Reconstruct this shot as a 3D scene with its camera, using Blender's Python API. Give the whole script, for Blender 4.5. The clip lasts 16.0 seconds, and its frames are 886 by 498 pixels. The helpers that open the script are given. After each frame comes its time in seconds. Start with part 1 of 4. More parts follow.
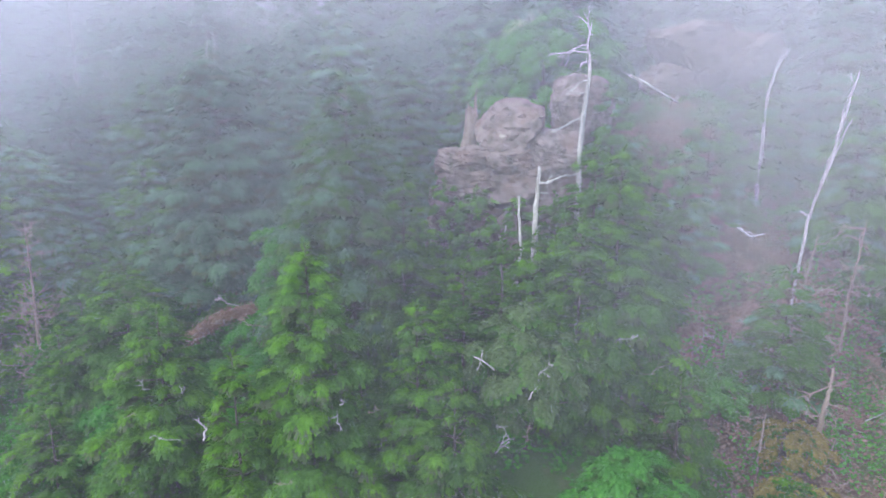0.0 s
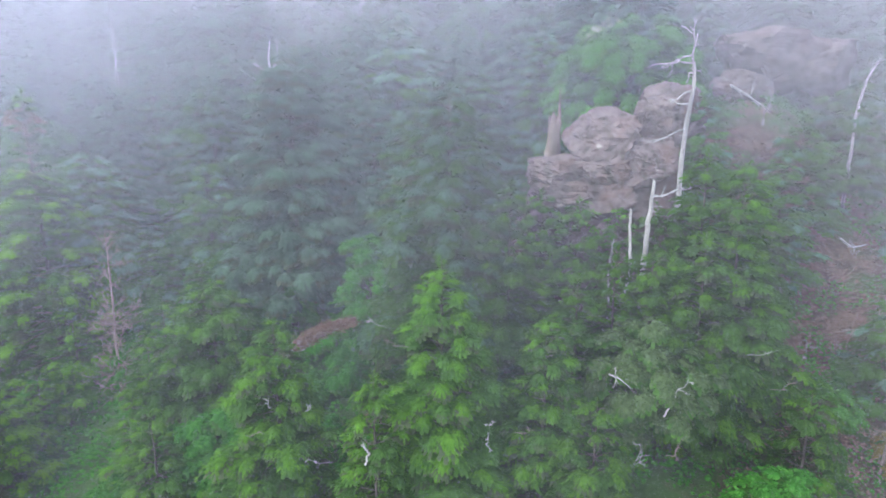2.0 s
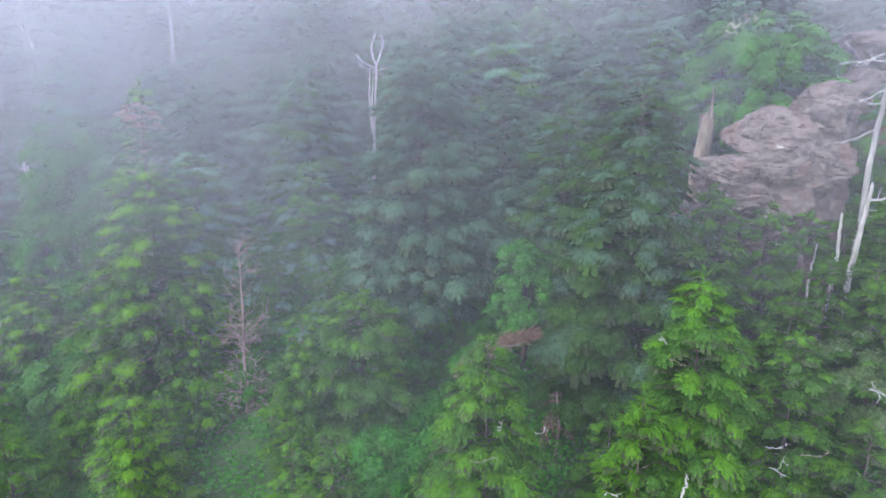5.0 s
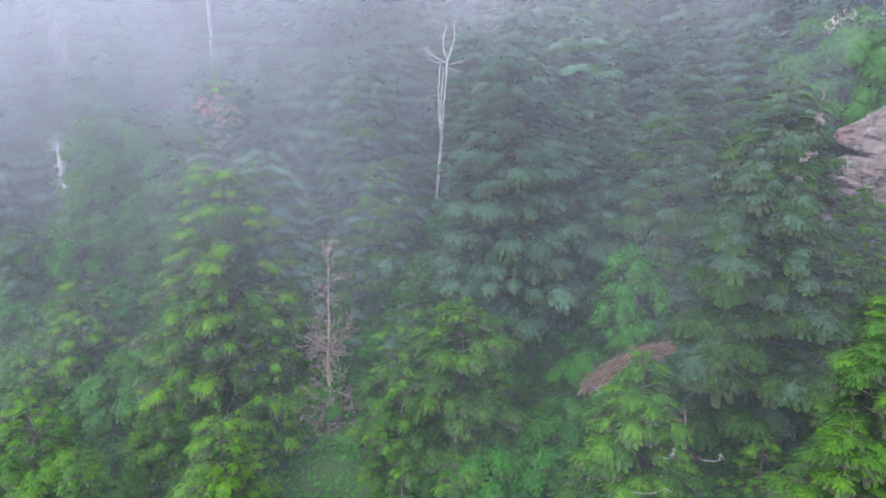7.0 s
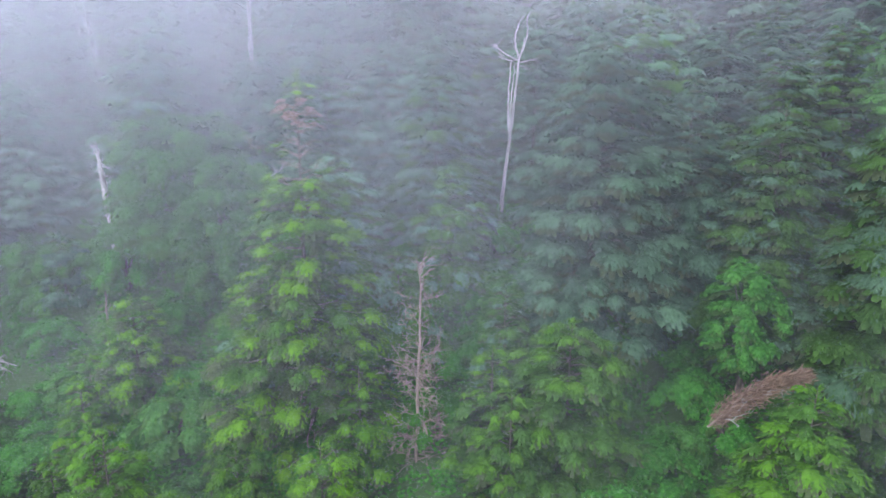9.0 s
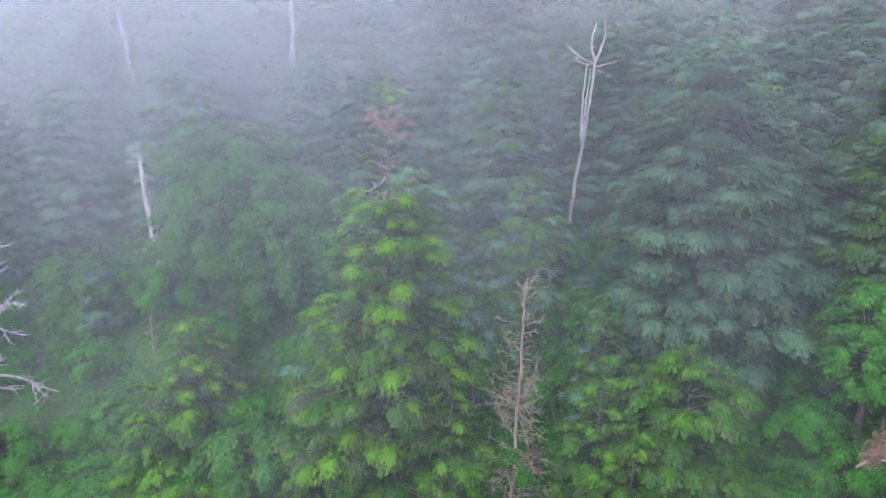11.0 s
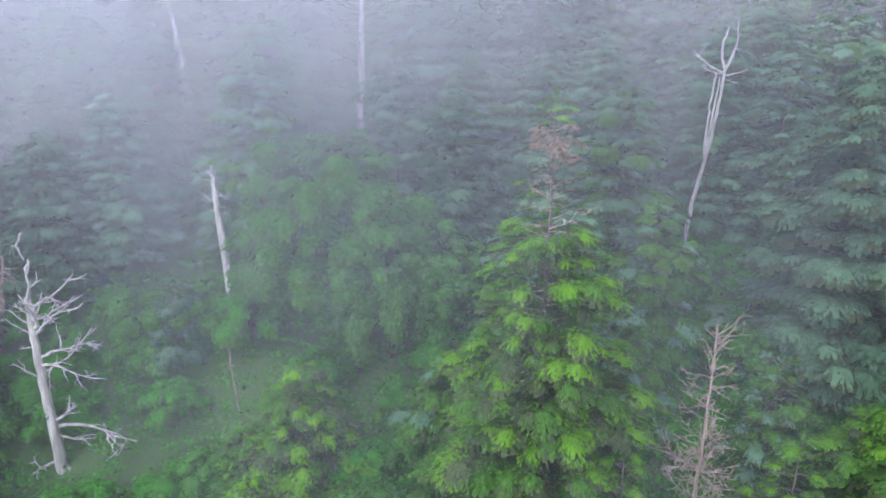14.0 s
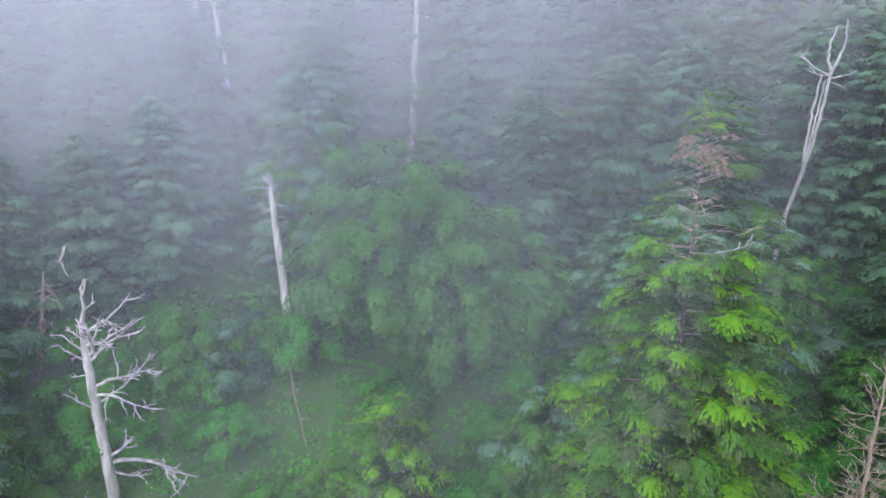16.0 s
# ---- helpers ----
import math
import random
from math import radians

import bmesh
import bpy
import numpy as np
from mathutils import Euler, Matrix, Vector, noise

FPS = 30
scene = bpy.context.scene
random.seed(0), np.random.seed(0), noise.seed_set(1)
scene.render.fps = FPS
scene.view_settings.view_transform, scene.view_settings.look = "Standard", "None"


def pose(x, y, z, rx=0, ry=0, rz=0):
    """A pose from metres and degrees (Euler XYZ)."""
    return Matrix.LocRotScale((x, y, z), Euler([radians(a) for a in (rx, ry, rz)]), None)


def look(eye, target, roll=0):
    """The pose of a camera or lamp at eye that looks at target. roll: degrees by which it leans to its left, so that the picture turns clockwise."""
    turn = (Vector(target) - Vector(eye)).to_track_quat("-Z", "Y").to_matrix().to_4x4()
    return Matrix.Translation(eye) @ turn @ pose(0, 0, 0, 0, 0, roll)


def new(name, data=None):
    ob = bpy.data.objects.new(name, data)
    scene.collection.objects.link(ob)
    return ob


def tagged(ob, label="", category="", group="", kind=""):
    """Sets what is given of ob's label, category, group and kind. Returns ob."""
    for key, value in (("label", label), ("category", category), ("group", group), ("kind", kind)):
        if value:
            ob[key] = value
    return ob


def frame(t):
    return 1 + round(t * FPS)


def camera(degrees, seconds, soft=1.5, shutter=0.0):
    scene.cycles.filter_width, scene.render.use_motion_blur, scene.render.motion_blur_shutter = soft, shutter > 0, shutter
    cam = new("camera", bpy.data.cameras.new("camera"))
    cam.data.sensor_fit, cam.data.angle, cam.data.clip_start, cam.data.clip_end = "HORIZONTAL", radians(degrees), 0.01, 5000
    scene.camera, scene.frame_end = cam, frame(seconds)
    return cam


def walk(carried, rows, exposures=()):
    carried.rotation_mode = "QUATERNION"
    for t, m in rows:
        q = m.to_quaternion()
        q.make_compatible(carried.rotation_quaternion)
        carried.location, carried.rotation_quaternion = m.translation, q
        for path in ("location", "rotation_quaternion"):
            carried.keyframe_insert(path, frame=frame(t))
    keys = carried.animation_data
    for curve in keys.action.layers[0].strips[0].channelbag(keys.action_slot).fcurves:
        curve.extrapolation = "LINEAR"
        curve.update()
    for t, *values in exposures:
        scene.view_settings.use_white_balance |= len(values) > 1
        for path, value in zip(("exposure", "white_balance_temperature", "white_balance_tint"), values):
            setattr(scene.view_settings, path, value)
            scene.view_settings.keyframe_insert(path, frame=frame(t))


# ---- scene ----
cam = camera(75.0, 16.0, soft=1.5)
PATH = [
    (0, (2.291, 0.121, 13.543), (2.047, 2.062, 13.127), -0.3),
    (0.5, (1.465, 0.03, 13.728), (1.224, 1.971, 13.308), -0.3),
    (1, (0.523, -0.064, 13.879), (0.289, 1.877, 13.455), -0.3),
    (1.5, (-0.442, -0.076, 13.985), (-0.668, 1.865, 13.557), -0.3),
    (2, (-1.503, -0.074, 14.187), (-1.719, 1.864, 13.746), -0.3),
    (2.5, (-2.675, -0.046, 14.225), (-2.875, 1.893, 13.779), -0.2),
    (3, (-3.894, -0.054, 14.261), (-4.079, 1.886, 13.812), -0.3),
    (3.5, (-5.09, 0.029, 14.32), (-5.261, 1.969, 13.865), -0.2),
    (4, (-6.296, 0.165, 14.328), (-6.45, 2.106, 13.873), -0.1),
    (6.5, (-12.163, 1.57, 14.047), (-12.214, 3.518, 13.595), 0.6),
    (7, (-13.08, 1.964, 13.993), (-13.128, 3.913, 13.547), 0.7),
    (7.5, (-13.934, 2.358, 14.074), (-13.981, 4.306, 13.623), 0.6),
    (8, (-14.837, 2.754, 14.182), (-14.874, 4.7, 13.724), 0.7),
    (8.5, (-15.708, 3.172, 14.181), (-15.739, 5.119, 13.723), 0.6),
    (9, (-16.551, 3.566, 14.329), (-16.577, 5.51, 13.86), 0.6),
    (11.5, (-20.65, 5.546, 14.493), (-20.645, 7.493, 14.036), 0.7),
    (12, (-21.481, 5.942, 14.636), (-21.469, 7.888, 14.175), 0.7),
    (12.5, (-22.295, 6.35, 14.782), (-22.274, 8.294, 14.314), 0.6),
    (13, (-23.046, 6.788, 14.852), (-23.02, 8.732, 14.386), 0.7),
    (13.5, (-23.854, 7.2, 14.907), (-23.818, 9.145, 14.442), 0.7),
    (14, (-24.578, 7.661, 14.937), (-24.54, 9.606, 14.473), 0.7),
    (14.5, (-25.468, 8.121, 14.975), (-25.416, 10.066, 14.512), 0.9),
    (15, (-26.261, 8.586, 15.002), (-26.2, 10.531, 14.539), 1.0),
    (15.5, (-27.048, 9.056, 15.005), (-26.979, 11.0, 14.543), 1.1),
    (16, (-27.759, 9.532, 15.027), (-27.691, 11.476, 14.562), 1.0),
]
walk(cam, [(t, look(eye, target, roll)) for t, eye, target, roll in PATH])

# ---- world, sun ----
EXPOSURE = 0.0
scene.cycles.transparent_max_bounces = 32
scene.view_settings.exposure = EXPOSURE
SUN_AZ, SUN_EL = radians(122), radians(30)      # azimuth to the left of +y
SUN_DIR = Vector((-math.sin(SUN_AZ) * math.cos(SUN_EL), math.cos(SUN_AZ) * math.cos(SUN_EL), math.sin(SUN_EL)))
world = bpy.data.worlds.new("foggy_sky")
scene.world = world
world.use_nodes = True
wn, wl = world.node_tree.nodes, world.node_tree.links
wn.clear()
w_out, w_bg = wn.new("ShaderNodeOutputWorld"), wn.new("ShaderNodeBackground")
w_sky = wn.new("ShaderNodeTexSky")
w_sky.sky_type, w_sky.sun_disc, w_sky.sun_elevation, w_sky.sun_rotation = "NISHITA", False, SUN_EL, -SUN_AZ
w_scale = wn.new("ShaderNodeVectorMath")
w_scale.operation, w_scale.inputs[3].default_value = "SCALE", 0.05
w_co, w_sep, w_ramp = wn.new("ShaderNodeTexCoord"), wn.new("ShaderNodeSeparateXYZ"), wn.new("ShaderNodeValToRGB")
w_map = wn.new("ShaderNodeMapRange")
w_map.inputs["From Min"].default_value, w_map.inputs["From Max"].default_value = -1.0, 1.0
# overcast: the zenith is about three times as bright as the horizon
for e, (p, c) in zip((w_ramp.color_ramp.elements[0], w_ramp.color_ramp.elements[1], w_ramp.color_ramp.elements.new(0.5), w_ramp.color_ramp.elements.new(0.45)),
                     ((0.0, (0.05, 0.06, 0.07)), (1.0, (0.95, 1.10, 1.38)), (0.5, (0.47, 0.50, 0.66)), (0.4, (0.16, 0.17, 0.21)))):
    e.position, e.color = p, (*c, 1)
w_dot = wn.new("ShaderNodeVectorMath")
w_dot.operation, w_dot.inputs[1].default_value = "DOT_PRODUCT", SUN_DIR
w_glow = wn.new("ShaderNodeMapRange")
w_glow.inputs["From Min"].default_value, w_glow.inputs["From Max"].default_value = 0.0, 1.0
w_glow.inputs["To Min"].default_value, w_glow.inputs["To Max"].default_value = 1.15, 6.9
w_mul = wn.new("ShaderNodeVectorMath")
w_mul.operation = "SCALE"
w_add = wn.new("ShaderNodeVectorMath")
wl.new(w_co.outputs["Generated"], w_sep.inputs[0])
wl.new(w_sep.outputs["Z"], w_map.inputs["Value"])
wl.new(w_map.outputs[0], w_ramp.inputs[0])
wl.new(w_co.outputs["Generated"], w_dot.inputs[0])
wl.new(w_dot.outputs["Value"], w_glow.inputs["Value"])
wl.new(w_ramp.outputs["Color"], w_mul.inputs[0])
wl.new(w_glow.outputs[0], w_mul.inputs[3])
wl.new(w_sky.outputs[0], w_scale.inputs[0])
wl.new(w_mul.outputs[0], w_add.inputs[0])
wl.new(w_scale.outputs[0], w_add.inputs[1])
wl.new(w_add.outputs[0], w_bg.inputs["Color"])
wl.new(w_bg.outputs[0], w_out.inputs["Surface"])
sun = new("sun", bpy.data.lights.new("sun", "SUN"))
sun.data.energy, sun.data.angle, sun.data.color = 0.6, radians(40), (1.0, 0.97, 0.92)
sun.matrix_world = look(SUN_DIR * 100, (0, 0, 0))


# ---- materials ----
def nodes_of(name):
    m = bpy.data.materials.new(name)
    m.use_nodes = True
    n, l = m.node_tree.nodes, m.node_tree.links
    return m, n, l, n["Principled BSDF"], n["Material Output"]


def ramp(n, stops):
    r = n.new("ShaderNodeValToRGB")
    while len(r.color_ramp.elements) < len(stops):
        r.color_ramp.elements.new(0.5)
    for e, (p, c) in zip(r.color_ramp.elements, stops):
        e.position, e.color = p, (*c, 1)
    return r


def noise_node(n, l, scale, detail=4.0, rough=0.6, coords="Object"):
    co, t = n.new("ShaderNodeTexCoord"), n.new("ShaderNodeTexNoise")
    t.inputs["Scale"].default_value, t.inputs["Detail"].default_value, t.inputs["Roughness"].default_value = scale, detail, rough
    l.new(co.outputs[coords], t.inputs["Vector"])
    return t


def leaf_material(name, stops, translucent=0.3, rough=0.8, tree_shift=0.25):
    """Leaves or needles: each blade has a tone of its own, each tree a slight shift."""
    m, n, l, p, out = nodes_of(name)
    geo, info = n.new("ShaderNodeNewGeometry"), n.new("ShaderNodeObjectInfo")
    r = ramp(n, stops)
    tone = None
    grain = noise_node(n, l, 11.0, 3.0, 0.7)
    for source, share in ((geo.outputs["Random Per Island"], 0.34), (noise_node(n, l, 0.9, 2.0).outputs["Fac"], 0.40), (grain.outputs["Fac"], 0.42)):
        k = n.new("ShaderNodeMath")
        k.operation, k.inputs[1].default_value, k.inputs[2].default_value = "MULTIPLY_ADD", share, 0.0
        l.new(source, k.inputs[0])
        if tone:
            l.new(tone, k.inputs[2])
        tone = k.outputs[0]
    l.new(tone, r.inputs[0])
    relief = n.new("ShaderNodeBump")
    relief.inputs["Strength"].default_value, relief.inputs["Distance"].default_value = 0.5, 0.04
    l.new(grain.outputs["Fac"], relief.inputs["Height"])
    l.new(relief.outputs[0], p.inputs["Normal"])
    hsv = n.new("ShaderNodeHueSaturation")
    shift = n.new("ShaderNodeMapRange")
    shift.inputs["To Min"].default_value, shift.inputs["To Max"].default_value = 1 - tree_shift, 1 + tree_shift
    l.new(info.outputs["Random"], shift.inputs["Value"])
    l.new(shift.outputs[0], hsv.inputs["Value"])
    l.new(r.outputs["Color"], hsv.inputs["Color"])
    l.new(hsv.outputs["Color"], p.inputs["Base Color"])
    p.inputs["Roughness"].default_value = rough
    p.inputs["Specular IOR Level"].default_value = 0.25
    tr, ms = n.new("ShaderNodeBsdfTranslucent"), n.new("ShaderNodeMixShader")
    l.new(hsv.outputs["Color"], tr.inputs["Color"])
    ms.inputs[0].default_value = translucent
    l.new(p.outputs[0], ms.inputs[1])
    l.new(tr.outputs[0], ms.inputs[2])
    l.new(ms.outputs[0], out.inputs["Surface"])
    return m


def surface_material(name, stops, scale, rough=0.85, bump=0.4, bump_scale=None, stains=None, coords="Object", stretch=None, relief=0.05):
    """Bark, rock and soil: mottled at two scales, with relief."""
    m, n, l, p, out = nodes_of(name)
    t, fine = noise_node(n, l, scale, 6.0, 0.65, coords), noise_node(n, l, bump_scale or scale * 5, 5.0, 0.7, coords)
    if stretch:
        for tex in (t, fine):
            mp = n.new("ShaderNodeMapping")
            mp.inputs["Scale"].default_value = stretch
            l.new(tex.inputs["Vector"].links[0].from_socket, mp.inputs["Vector"])
            l.new(mp.outputs[0], tex.inputs["Vector"])
    r = ramp(n, stops)
    l.new(t.outputs["Fac"], r.inputs[0])
    col = r.outputs["Color"]
    if stains:
        big, f, mx = noise_node(n, l, stains[1], 3.0, 0.6, coords), ramp(n, ((stains[2], (0, 0, 0)), (stains[2] + 0.14, (1, 1, 1)))), n.new("ShaderNodeMix")
        mx.data_type = "RGBA"
        l.new(big.outputs["Fac"], f.inputs[0])
        l.new(f.outputs["Color"], mx.inputs["Factor"])
        l.new(col, mx.inputs["A"])
        mx.inputs["B"].default_value = (*stains[0], 1)
        col = mx.outputs["Result"]
    l.new(col, p.inputs["Base Color"])
    p.inputs["Roughness"].default_value = rough
    b = n.new("ShaderNodeBump")
    b.inputs["Strength"].default_value, b.inputs["Distance"].default_value = bump, relief
    l.new(fine.outputs["Fac"], b.inputs["Height"])
    l.new(b.outputs[0], p.inputs["Normal"])
    return m


M_FIR = leaf_material("fir_needles", ((0.15, (0.0181, 0.0575, 0.0088)), (0.55, (0.0319, 0.0977, 0.0130)), (0.9, (0.0544, 0.1464, 0.0191))))
M_YOUNG = leaf_material("young_fir_needles", ((0.15, (0.0245, 0.0839, 0.0038)), (0.55, (0.0467, 0.1407, 0.0061)), (0.9, (0.0758, 0.1947, 0.0114))))
M_DARK = leaf_material("dark_fir_needles", ((0.15, (0.0195, 0.0544, 0.0315)), (0.55, (0.0324, 0.0839, 0.0480)), (0.9, (0.0552, 0.1242, 0.0718))))
M_TIPS = leaf_material("yellow_green_shoots", ((0.15, (0.0382, 0.1178, 0.0047)), (0.55, (0.0671, 0.1805, 0.0070)), (0.9, (0.0956, 0.2277, 0.0125))))
M_PALE = leaf_material("blue_green_young_needles", ((0.15, (0.0376, 0.0929, 0.0526)), (0.55, (0.0575, 0.1322, 0.0751)), (0.9, (0.0850, 0.1743, 0.1051))))
M_BROAD = leaf_material("broad_leaves", ((0.15, (0.0181, 0.0736, 0.0117)), (0.55, (0.0389, 0.1376, 0.0219)), (0.9, (0.0759, 0.2176, 0.0415))), 0.35)
M_DULL = leaf_material("dull_leaves", ((0.15, (0.022, 0.048, 0.014)), (0.55, (0.042, 0.080, 0.026)), (0.9, (0.075, 0.125, 0.045))), 0.3)
M_BUSH = leaf_material("bush_leaves", ((0.15, (0.0123, 0.0782, 0.0078)), (0.55, (0.0273, 0.1418, 0.0127)), (0.9, (0.0645, 0.2275, 0.0282))), 0.35)
# old needles, darkened so that the colour carries the shade beneath boughs
M_OLD_SHADE = leaf_material("old_shaded_needles", ((0.15, (0.022, 0.042, 0.015)), (0.55, (0.036, 0.062, 0.023)), (0.9, (0.058, 0.085, 0.036))), 0.2)
M_YELLOW = leaf_material("yellowing_leaves", ((0.15, (0.075, 0.075, 0.020)), (0.55, (0.130, 0.115, 0.030)), (0.9, (0.20, 0.165, 0.05))), 0.3)
M_BROWN = leaf_material("dead_brown_needles", ((0.15, (0.085, 0.058, 0.044)), (0.55, (0.140, 0.097, 0.077)), (0.9, (0.22, 0.16, 0.135))), 0.2, 0.8)
M_BARK = surface_material("fir_bark", ((0.3, (0.030, 0.026, 0.023)), (0.55, (0.066, 0.057, 0.050)), (0.8, (0.13, 0.118, 0.108))), 6, stretch=(1, 1, 0.25))
M_DEAD = surface_material("bleached_dead_wood", ((0.28, (0.115, 0.115, 0.122)), (0.5, (0.25, 0.252, 0.265)), (0.75, (0.46, 0.465, 0.485))), 5, bump=0.6, stretch=(1, 1, 0.15))
M_TWIG = surface_material("grey_brown_dead_wood", ((0.25, (0.080, 0.063, 0.053)), (0.5, (0.160, 0.130, 0.112)), (0.8, (0.29, 0.245, 0.22))), 6, stretch=(1, 1, 0.2))
M_RED = surface_material("rotten_red_wood", ((0.25, (0.09, 0.035, 0.025)), (0.5, (0.19, 0.075, 0.05)), (0.8, (0.30, 0.14, 0.10))), 6, stretch=(1, 1, 0.2))
M_ROCK = surface_material("weathered_granite", ((0.30, (0.062, 0.050, 0.053)), (0.46, (0.105, 0.085, 0.090)), (0.60, (0.150, 0.123, 0.130)), (0.655, (0.19, 0.16, 0.168)), (0.69, (0.36, 0.35, 0.345))), 2.4, bump=0.6, bump_scale=7, stains=((0.115, 0.080, 0.080), 0.7, 0.50), relief=0.09)
rock_nodes, rock_links = M_ROCK.node_tree.nodes, M_ROCK.node_tree.links
joints, joint_ramp, joint_mix = rock_nodes.new("ShaderNodeTexVoronoi"), rock_nodes.new("ShaderNodeValToRGB"), rock_nodes.new("ShaderNodeMix")
joints.feature, joints.inputs["Scale"].default_value = "DISTANCE_TO_EDGE", 0.8
joint_ramp.color_ramp.elements[1].position = 0.06
joint_mix.data_type, joint_mix.blend_type, joint_mix.inputs["Factor"].default_value = "RGBA", "MULTIPLY", 0.3
rock_links.new(next(n for n in rock_nodes if n.type == "TEX_COORD").outputs["Object"], joints.inputs["Vector"])
rock_links.new(joints.outputs["Distance"], joint_ramp.inputs[0])
rock_links.new(rock_nodes["Principled BSDF"].inputs["Base Color"].links[0].from_socket, joint_mix.inputs["A"])
rock_links.new(joint_ramp.outputs["Color"], joint_mix.inputs["B"])
rock_links.new(joint_mix.outputs["Result"], rock_nodes["Principled BSDF"].inputs["Base Color"])
M_SOIL = surface_material("leaf_litter", ((0.3, (0.040, 0.029, 0.023)), (0.5, (0.082, 0.054, 0.043)), (0.75, (0.15, 0.103, 0.085))), 1.3, 0.95, 0.8, 8, stains=((0.030, 0.075, 0.018), 0.35, 0.40))
soil_nodes, soil_links = M_SOIL.node_tree.nodes, M_SOIL.node_tree.links
moss_ramp = next(n for n in soil_nodes if n.type == "VALTORGB" and n.outputs["Color"].links[0].to_socket.name == "Factor")
soil_co, soil_xyz, moss_x, moss_add = soil_nodes.new("ShaderNodeTexCoord"), soil_nodes.new("ShaderNodeSeparateXYZ"), soil_nodes.new("ShaderNodeMapRange"), soil_nodes.new("ShaderNodeMath")
moss_x.inputs["From Min"].default_value, moss_x.inputs["From Max"].default_value = 0.0, 9.0
moss_x.inputs["To Min"].default_value, moss_x.inputs["To Max"].default_value = 0.22, -0.10
soil_links.new(soil_co.outputs["Object"], soil_xyz.inputs[0])
soil_links.new(soil_xyz.outputs["X"], moss_x.inputs["Value"])
soil_links.new(moss_ramp.inputs[0].links[0].from_socket, moss_add.inputs[0])
soil_links.new(moss_x.outputs[0], moss_add.inputs[1])
soil_links.new(moss_add.outputs[0], moss_ramp.inputs[0])


# ---- mesh helpers ----
def mesh_of(name, verts, faces, mats, mat_index=None, smooth=False):
    me = bpy.data.meshes.new(name)
    if isinstance(faces, np.ndarray):
        me.vertices.add(len(verts))
        me.vertices.foreach_set("co", np.asarray(verts, np.float32).ravel())
        me.loops.add(faces.size)
        me.loops.foreach_set("vertex_index", faces.ravel().astype(np.int32))
        me.polygons.add(len(faces))
        me.polygons.foreach_set("loop_start", np.arange(0, faces.size, faces.shape[1], dtype=np.int32))
        me.update(calc_edges=True)
    else:
        me.from_pydata(np.asarray(verts, float).tolist(), [], [list(map(int, f)) for f in faces])
    for m in mats:
        me.materials.append(m)
    if mat_index is not None:
        me.polygons.foreach_set("material_index", np.asarray(mat_index, np.int32))
    if smooth:
        me.polygons.foreach_set("use_smooth", np.ones(len(faces), bool))
    me.update()
    return me


def part(name, me, parent, label="", m=None):
    ob = new(name, me)
    ob.parent = parent
    if m is not None:
        ob.matrix_basis = m
    return tagged(ob, label) if label else ob


def thing(name, place, label, category, group="", kind=""):
    ob = new(name)
    ob.location = place
    ob.empty_display_size = 0.2
    return tagged(ob, label, category, group, kind)


def tube(points, radii, sides=7, close=True):
    """A tapered tube along a polyline."""
    pts = np.asarray(points, float)
    n = len(pts)
    tang = np.gradient(pts, axis=0)
    tang /= np.linalg.norm(tang, axis=1)[:, None] + 1e-9
    ref = np.array([1.0, 0.0, 0.0]) if abs(tang[0][0]) < 0.8 else np.array([0.0, 1.0, 0.0])
    a = np.cross(tang, ref)
    a /= np.linalg.norm(a, axis=1)[:, None] + 1e-9
    b = np.cross(tang, a)
    ang = np.linspace(0, 2 * np.pi, sides, endpoint=False)
    ring = a[:, None] * np.cos(ang)[None, :, None] + b[:, None] * np.sin(ang)[None, :, None]
    v = (pts[:, None] + ring * np.asarray(radii, float)[:, None, None]).reshape(-1, 3)
    f = [(i * sides + j, i * sides + (j + 1) % sides, (i + 1) * sides + (j + 1) % sides, (i + 1) * sides + j) for i in range(n - 1) for j in range(sides)]
    if close:
        f += [tuple(range(sides))[::-1], tuple((n - 1) * sides + j for j in range(sides))]
    return v, f


def joined(chunks):
    vs, fs, k = [], [], 0
    for v, f in chunks:
        vs.append(v)
        fs += [tuple(i + k for i in q) for q in f]
        k += len(v)
    return np.concatenate(vs), fs


def unit(v):
    return v / (np.linalg.norm(v, axis=-1, keepdims=True) + 1e-9)


def blades(pos, along, normal, length, width, fold=0.25):
    """Kite-shaped blades: one quad each."""
    along, side = unit(along), unit(np.cross(normal, along))
    up = np.cross(along, side)
    L, W = length[:, None], width[:, None]
    mid = pos + along * L * 0.45
    drop = up * W * fold
    v = np.stack([pos, mid + side * W - drop, pos + along * L, mid - side * W - drop], 1).reshape(-1, 3)
    f = np.arange(len(pos) * 4).reshape(-1, 4)
    return v, f


# ---- ground ----
def smooth_noise(x, y, s, seed=0.0):
    return noise.noise(Vector((x * s + seed, y * s - seed, seed * 0.7)))


